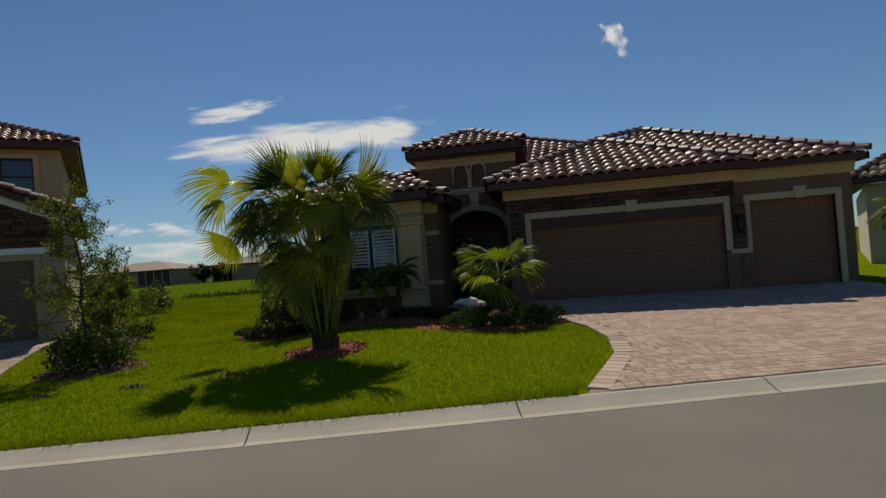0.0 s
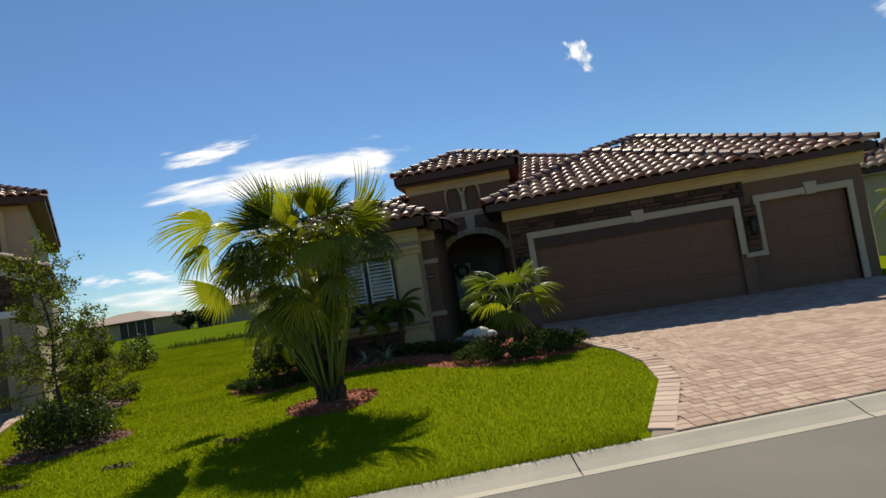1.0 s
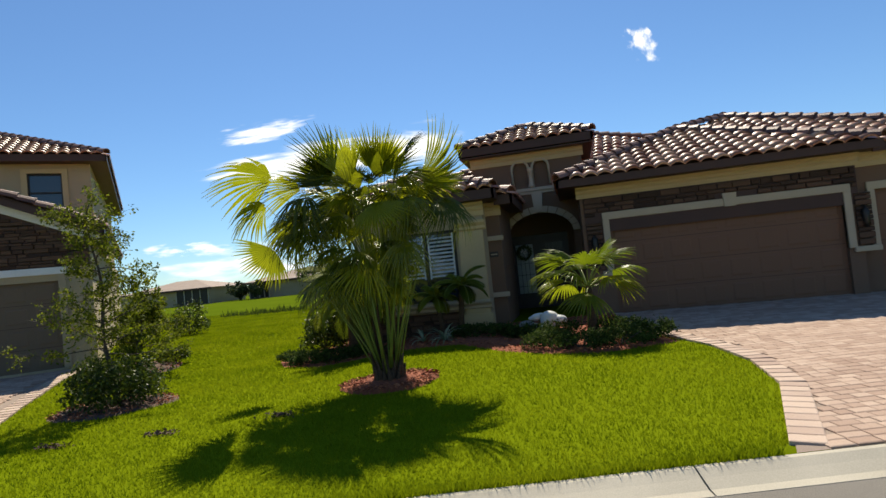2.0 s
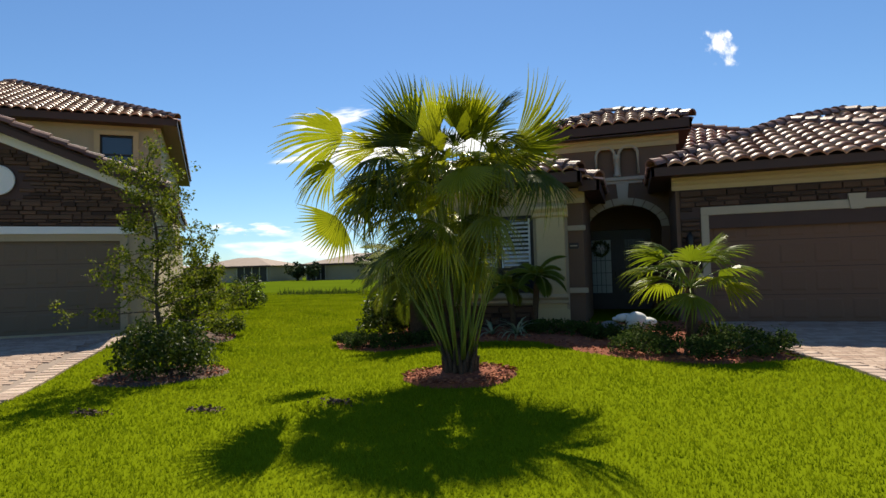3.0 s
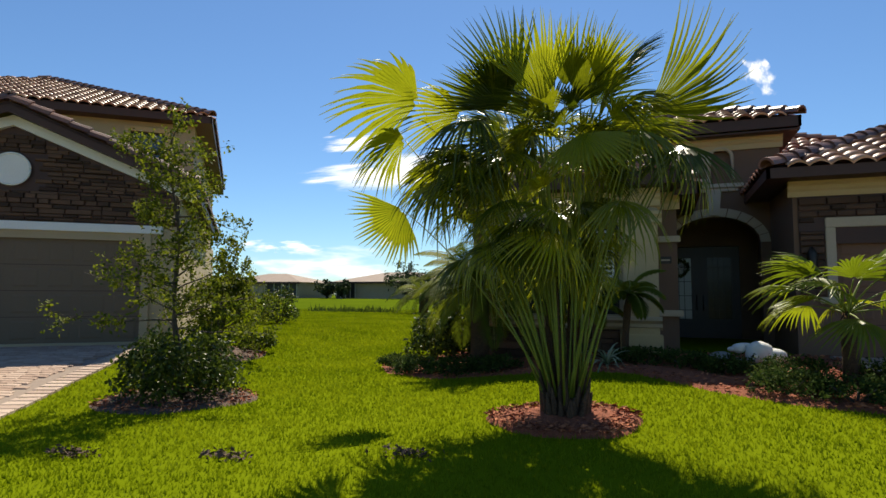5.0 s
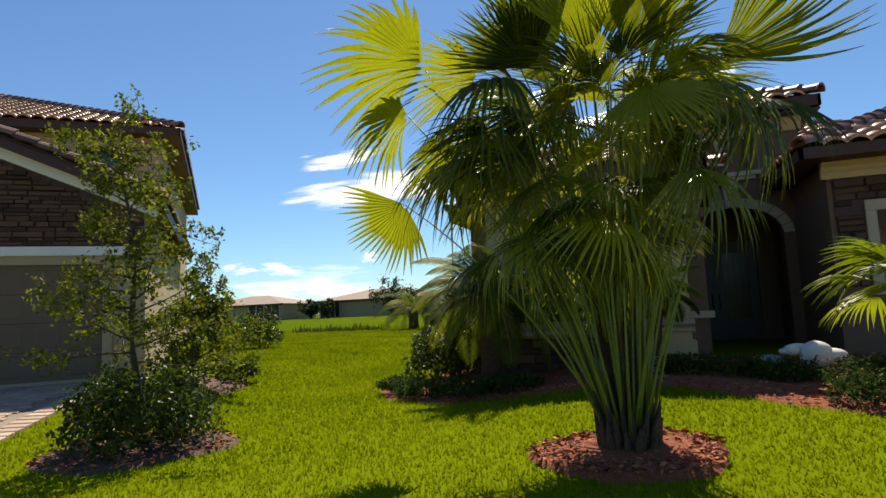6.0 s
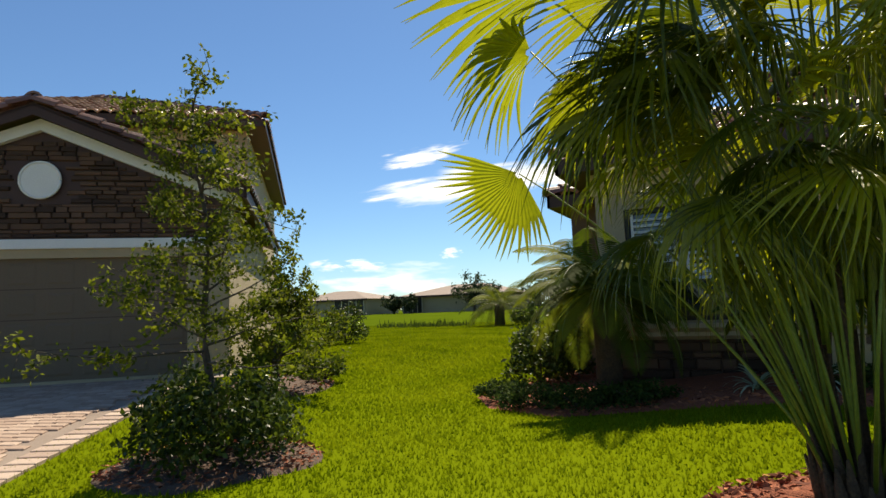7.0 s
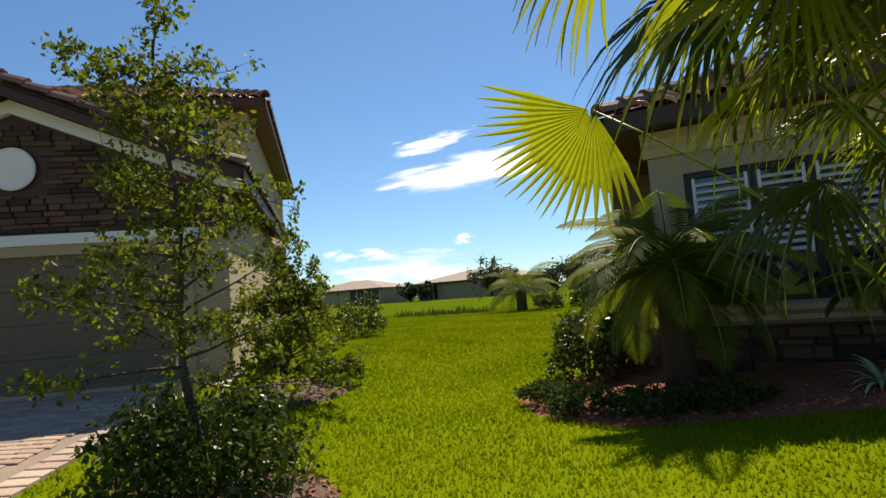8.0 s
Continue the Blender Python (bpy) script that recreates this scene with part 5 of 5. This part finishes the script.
young_tree(-8.08, 10.58, 3.68, 40, 1.68, 7800, .058, 5, "young_tree", "slender young oak with thin grey trunk and airy leaves", "tree")
young_tree(-10.45, 13.95, 2.25, 12, 1.55, 7600, .078, 23, "tall_shrub", "tall loose green shrub with arching sprays in a mulch bed", "shrub", 4, .12)


# ---- reeds and trees across the green ----
def reeds():
    g = np.random.default_rng(9)
    n = 5000
    x = g.uniform(-40, -8, n)
    y = 38.6 + g.normal(size=n) * .9 + np.sin(x * .4) * .6
    keep = (np.sin(x * .55) + np.sin(x * .23 + 1) > .35)
    x, y = x[keep], y[keep]
    z = np.array([height(a, b) for a, b in zip(x, y)])
    h = g.uniform(.15, .55, len(x)) * (.7 + .5 * np.sin(x * 1.7) ** 2)
    dx, dy = g.normal(size=len(x)) * .12, g.normal(size=len(x)) * .12
    a = np.stack([x - .05, y, z - .02], 1)
    b = np.stack([x + .05, y, z - .02], 1)
    c = np.stack([x + dx, y + dy, z + h], 1)
    ob = arrays("reed_bank", np.stack([a, b, c], 1).reshape(-1, 3), 3, M_SHRUB)
    tagged(ob, "strip of tall rough grass along the pond bank", "tall grass", kind="stuff")


reeds()


def far_tree(x, y, h, w, seed):
    p = thing("far_tree", (x, y, height(x, y)), "dark distant broadleaf tree", "tree", "far trees")
    part("trunk", tube([(0, 0, -.2), (.1, 0, h * .3), (0, .1, h * .6)], [.22, .16, .08], 7), M_BARK, p)
    g = np.random.default_rng(seed)
    m = 26
    cl = g.normal(size=(m, 3)) * np.array([w * .3, w * .3, h * .17]) + np.array([0, 0, h * .58])
    n = 1500
    pts = cl[g.integers(0, m, n)] + g.normal(size=(n, 3)) * w * .085
    arrays("crown", leaf_cloud(g, pts, .42), 4, M_FARTREE, p)


r = random.Random(2)
for x, y, h, w in ((-35.6, 79, 4.6, 4.5), (-34, 81, 3.6, 4), (-51.6, 84, 2.6, 2.5), (-50.3, 82, 2.4, 2), (-46.5, 80.5, 2.4, 2.2), (-30, 90, 4.5, 5), (-26, 88, 4.8, 6)):
    far_tree(x, y, h, w, int(abs(x) * 10))
g = np.random.default_rng(77)
n = 16000
x = g.uniform(-420, 300, n)
bx = (x / 6).astype(int)
y = 175 + g.normal(size=n) * 6
z = g.uniform(0, 1, n) ** .8 * (3.2 + 1.4 * np.sin(bx * 12.9) + .8 * np.sin(x * .05))
tagged(arrays("far_wood", leaf_cloud(g, np.stack([x, y, z], 1), 1.7), 4, M_FARTREE), "low dark distant line of trees", "woods", kind="stuff")


# ---- statue and stones in the bed ----
def lumps(name, balls, material, at, label, category):
    bm = bmesh.new()
    for c, s in balls:
        r = bmesh.ops.create_icosphere(bm, subdivisions=3, radius=1)
        for v in r["verts"]:
            k = 1 + .05 * noise.noise(v.co * 2.3 + Vector(c) * 5)
            v.co = Vector((c[0] + v.co.x * s[0] * k, c[1] + v.co.y * s[1] * k, c[2] + v.co.z * s[2] * k))
    for f in bm.faces:
        f.smooth = True
    me = bpy.data.meshes.new(name)
    bm.to_mesh(me)
    bm.free()
    me.materials.append(material)
    ob = new(name, me)
    ob.location = at
    return tagged(ob, label, category)


sx, sy = -.60, 14.55
lumps("garden_statue", [((0.08, 0, .22), (.24, .20, .22)), ((.30, 0, .18), (.22, .16, .14)), ((-.26, 0, .30), (.12, .10, .09)), ((-.36, .0, .28), (.09, .07, .05)), ((-.16, .05, .36), (.14, .04, .04)), ((-.20, -.10, .06), (.14, .06, .06)), ((.42, -.02, .22), (.07, .07, .07))], M_STATUE, (sx, sy, height(sx, sy) + .07), "white stone garden animal statue lying in the bed", "statue").scale = (.85, .85, .85)
lumps("rock", [((0, 0, .08), (.20, .15, .13)), ((.15, .05, .05), (.14, .12, .09))], M_ROCK, gz(sx - .45, sy + .25), "grey garden rock beside the statue", "rock")
for i, (x, y) in enumerate(((-5.5, 8.52), (-3.97, 8.97), (-6.81, 8.11))):
    g = np.random.default_rng(60 + i)
    pts = np.stack([g.normal(size=90) * .13, g.normal(size=90) * .07, g.uniform(.005, .05, 90)], 1) + np.array([x, y, height(x, y)])
    tagged(arrays("bare_patch", leaf_cloud(g, pts, .06, .7), 4, M_SOIL), "small bare brown patch in the lawn", "soil patch", kind="stuff")


# ---- clouds, far behind everything ----
def cloud(az, el, w, h, seed, tilt=0, dens=1.0, dist=2600):
    m = bpy.data.materials.new("cloud")
    m.use_nodes = True
    nt = m.node_tree
    nt.nodes.remove(nt.nodes["Principled BSDF"])
    tc = nt.nodes.new("ShaderNodeTexCoord")
    mp = nt.nodes.new("ShaderNodeMapping")
    nt.links.new(tc.outputs["Object"], mp.inputs[0])
    mp.inputs["Location"].default_value = (seed * 7.1, seed * 3.3, seed)
    mp.inputs["Scale"].default_value = (1.1, 1.3, 1)
    nz = nt.nodes.new("ShaderNodeTexNoise")
    nz.inputs["Scale"].default_value, nz.inputs["Detail"].default_value, nz.inputs["Roughness"].default_value = 1.3, 6, .52
    nt.links.new(mp.outputs[0], nz.inputs["Vector"])
    ln = nt.nodes.new("ShaderNodeVectorMath")
    ln.operation = 'LENGTH'
    nt.links.new(tc.outputs["Object"], ln.inputs[0])
    a = nt.nodes.new("ShaderNodeMath")
    a.operation = 'MULTIPLY_ADD'
    nt.links.new(ln.outputs["Value"], a.inputs[0])
    a.inputs[1].default_value = -1.0
    am = nt.nodes.new("ShaderNodeMath")
    am.operation = 'MULTIPLY_ADD'
    am.inputs[1].default_value, am.inputs[2].default_value = 2.4, -.75
    nt.links.new(nz.outputs["Fac"], am.inputs[0])
    nt.links.new(am.outputs[0], a.inputs[2])
    b = nt.nodes.new("ShaderNodeMapRange")
    b.inputs["From Min"].default_value, b.inputs["From Max"].default_value = -.40, .30
    b.interpolation_type = 'SMOOTHSTEP'
    b.inputs["To Max"].default_value = dens
    nt.links.new(a.outputs[0], b.inputs[0])
    em = nt.nodes.new("ShaderNodeEmission")
    em.inputs[0].default_value, em.inputs[1].default_value = (.93, .96, 1, 1), 1.0
    tr = nt.nodes.new("ShaderNodeBsdfTransparent")
    mx = nt.nodes.new("ShaderNodeMixShader")
    nt.links.new(b.outputs[0], mx.inputs[0])
    nt.links.new(tr.outputs[0], mx.inputs[1])
    nt.links.new(em.outputs[0], mx.inputs[2])
    nt.links.new(mx.outputs[0], nt.nodes["Material Output"].inputs[0])
    bm = bmesh.new()
    bmesh.ops.create_grid(bm, x_segments=8, y_segments=6, size=1)
    for v in bm.verts:
        v.co.z = .15 * (1 - v.co.x ** 2)
    ob = tagged(part("cloud", bm, m, None), "soft white cloud in the blue sky", "cloud", kind="structure")
    ca, ce = radians(az), radians(el)
    at = Vector((-math.sin(ca) * math.cos(ce), math.cos(ca) * math.cos(ce), math.sin(ce))) * dist
    k = dist * math.pi / 180
    ob.matrix_basis = look(at, (0, 0, 0)) @ pose(0, 0, 0, 0, 0, tilt) @ Matrix.Diagonal((w * k / 2, h * k / 2, 40, 1))


CLOUDS = [  # azimuth left of +y, elevation, width, height, seed, tilt, density
    (20.5, 12.4, 25, 4.6, 1, -4, 1.0), (27.0, 12.0, 18, 2.6, 9, -7, 1.0), (14.0, 12.4, 14, 4.0, 14, 2, 1.0), (28.4, 14.9, 10, 2.0, 2, -8, .95),
    (-8.4, 18.7, 2.4, 4.2, 3, -30, 1.0), (34.6, 4.4, 4.6, 1.5, 4, 0, .8), (26.1, 5.3, 2.6, 1.3, 11, 0, .8), (38.2, 4.5, 4.0, 1.4, 8, 0, .7), (31, 2.6, 17, 4.4, 5, 0, .95),
    (-35.8, 13.3, 3.5, 1.5, 6, -15, .4), (-32.5, 15.2, 3.0, 1.6, 7, -10, .4), (-35.2, 16.9, 3, 1.4, 12, -10, .4)]
for c in CLOUDS:
    cloud(*c)


# ---- lawn blades ----
def blades():
    g = np.random.default_rng(3)
    n = 800000
    s = g.uniform(-20, 13, n)
    m = g.uniform(0, 1, n) ** 1.7 * 40
    x, y = s * SC - m * SS, 6.56 + s * SS + m * SC
    keep = np.ones(n, bool)
    for poly in (DRIVE, DRIVE_B, BED_A, BED_B, *RINGS):
        px, py = np.array(poly).T
        hit = np.zeros(n, bool)
        for i in range(len(px)):
            x0, y0, x1, y1 = px[i], py[i], px[i - 1], py[i - 1]
            if y0 == y1:
                continue
            hit ^= ((y0 > y) != (y1 > y)) & (x < (x1 - x0) * (y - y0) / (y1 - y0) + x0)
        keep &= ~hit
    keep &= ~((x > -6.3) & (y > 16.0)) & ~((x < -11.6) & (y > 14.5) & ((x + 14.82) * .766 + (y - 12.54) * .643 < 3.4))
    keep &= ~((x > 1.6) & (x < 10.8) & (m < .25)) & ~((x < -8.1) & (x > -16.1) & (m < .25))
    x, y, m = x[keep], y[keep], m[keep]
    n = len(x)

    def sm(a, b, v):
        v = np.clip((v - a) / (b - a), 0, 1)
        return v * v * (3 - 2 * v)
    pad = sm(-6.0, -2.5, x) + .9 * sm(8.5, 12.0, -x)
    z = -.08 + .30 * sm(-1.0, 9.5, m) * pad
    a = g.uniform(0, 2 * np.pi, n)
    h = g.uniform(.02, .045, n) * (1 + m * .03) + .05 * (m < .10)
    w = g.uniform(.004, .008, n) * (1 + m * .12)
    lean = g.uniform(.1, .8, n) * h
    b = g.uniform(0, 2 * np.pi, n)
    p0 = np.stack([x - np.cos(a) * w, y - np.sin(a) * w, z - .005], 1)
    p1 = np.stack([x + np.cos(a) * w, y + np.sin(a) * w, z - .005], 1)
    p2 = np.stack([x + np.cos(b) * lean, y + np.sin(b) * lean, z + h], 1)
    ob = arrays("lawn_grass", np.stack([p0, p1, p2], 1).reshape(-1, 3), 3, M_BLADE)
    tagged(ob, "dense bright green St Augustine lawn grass", "grass", kind="stuff")


blades()
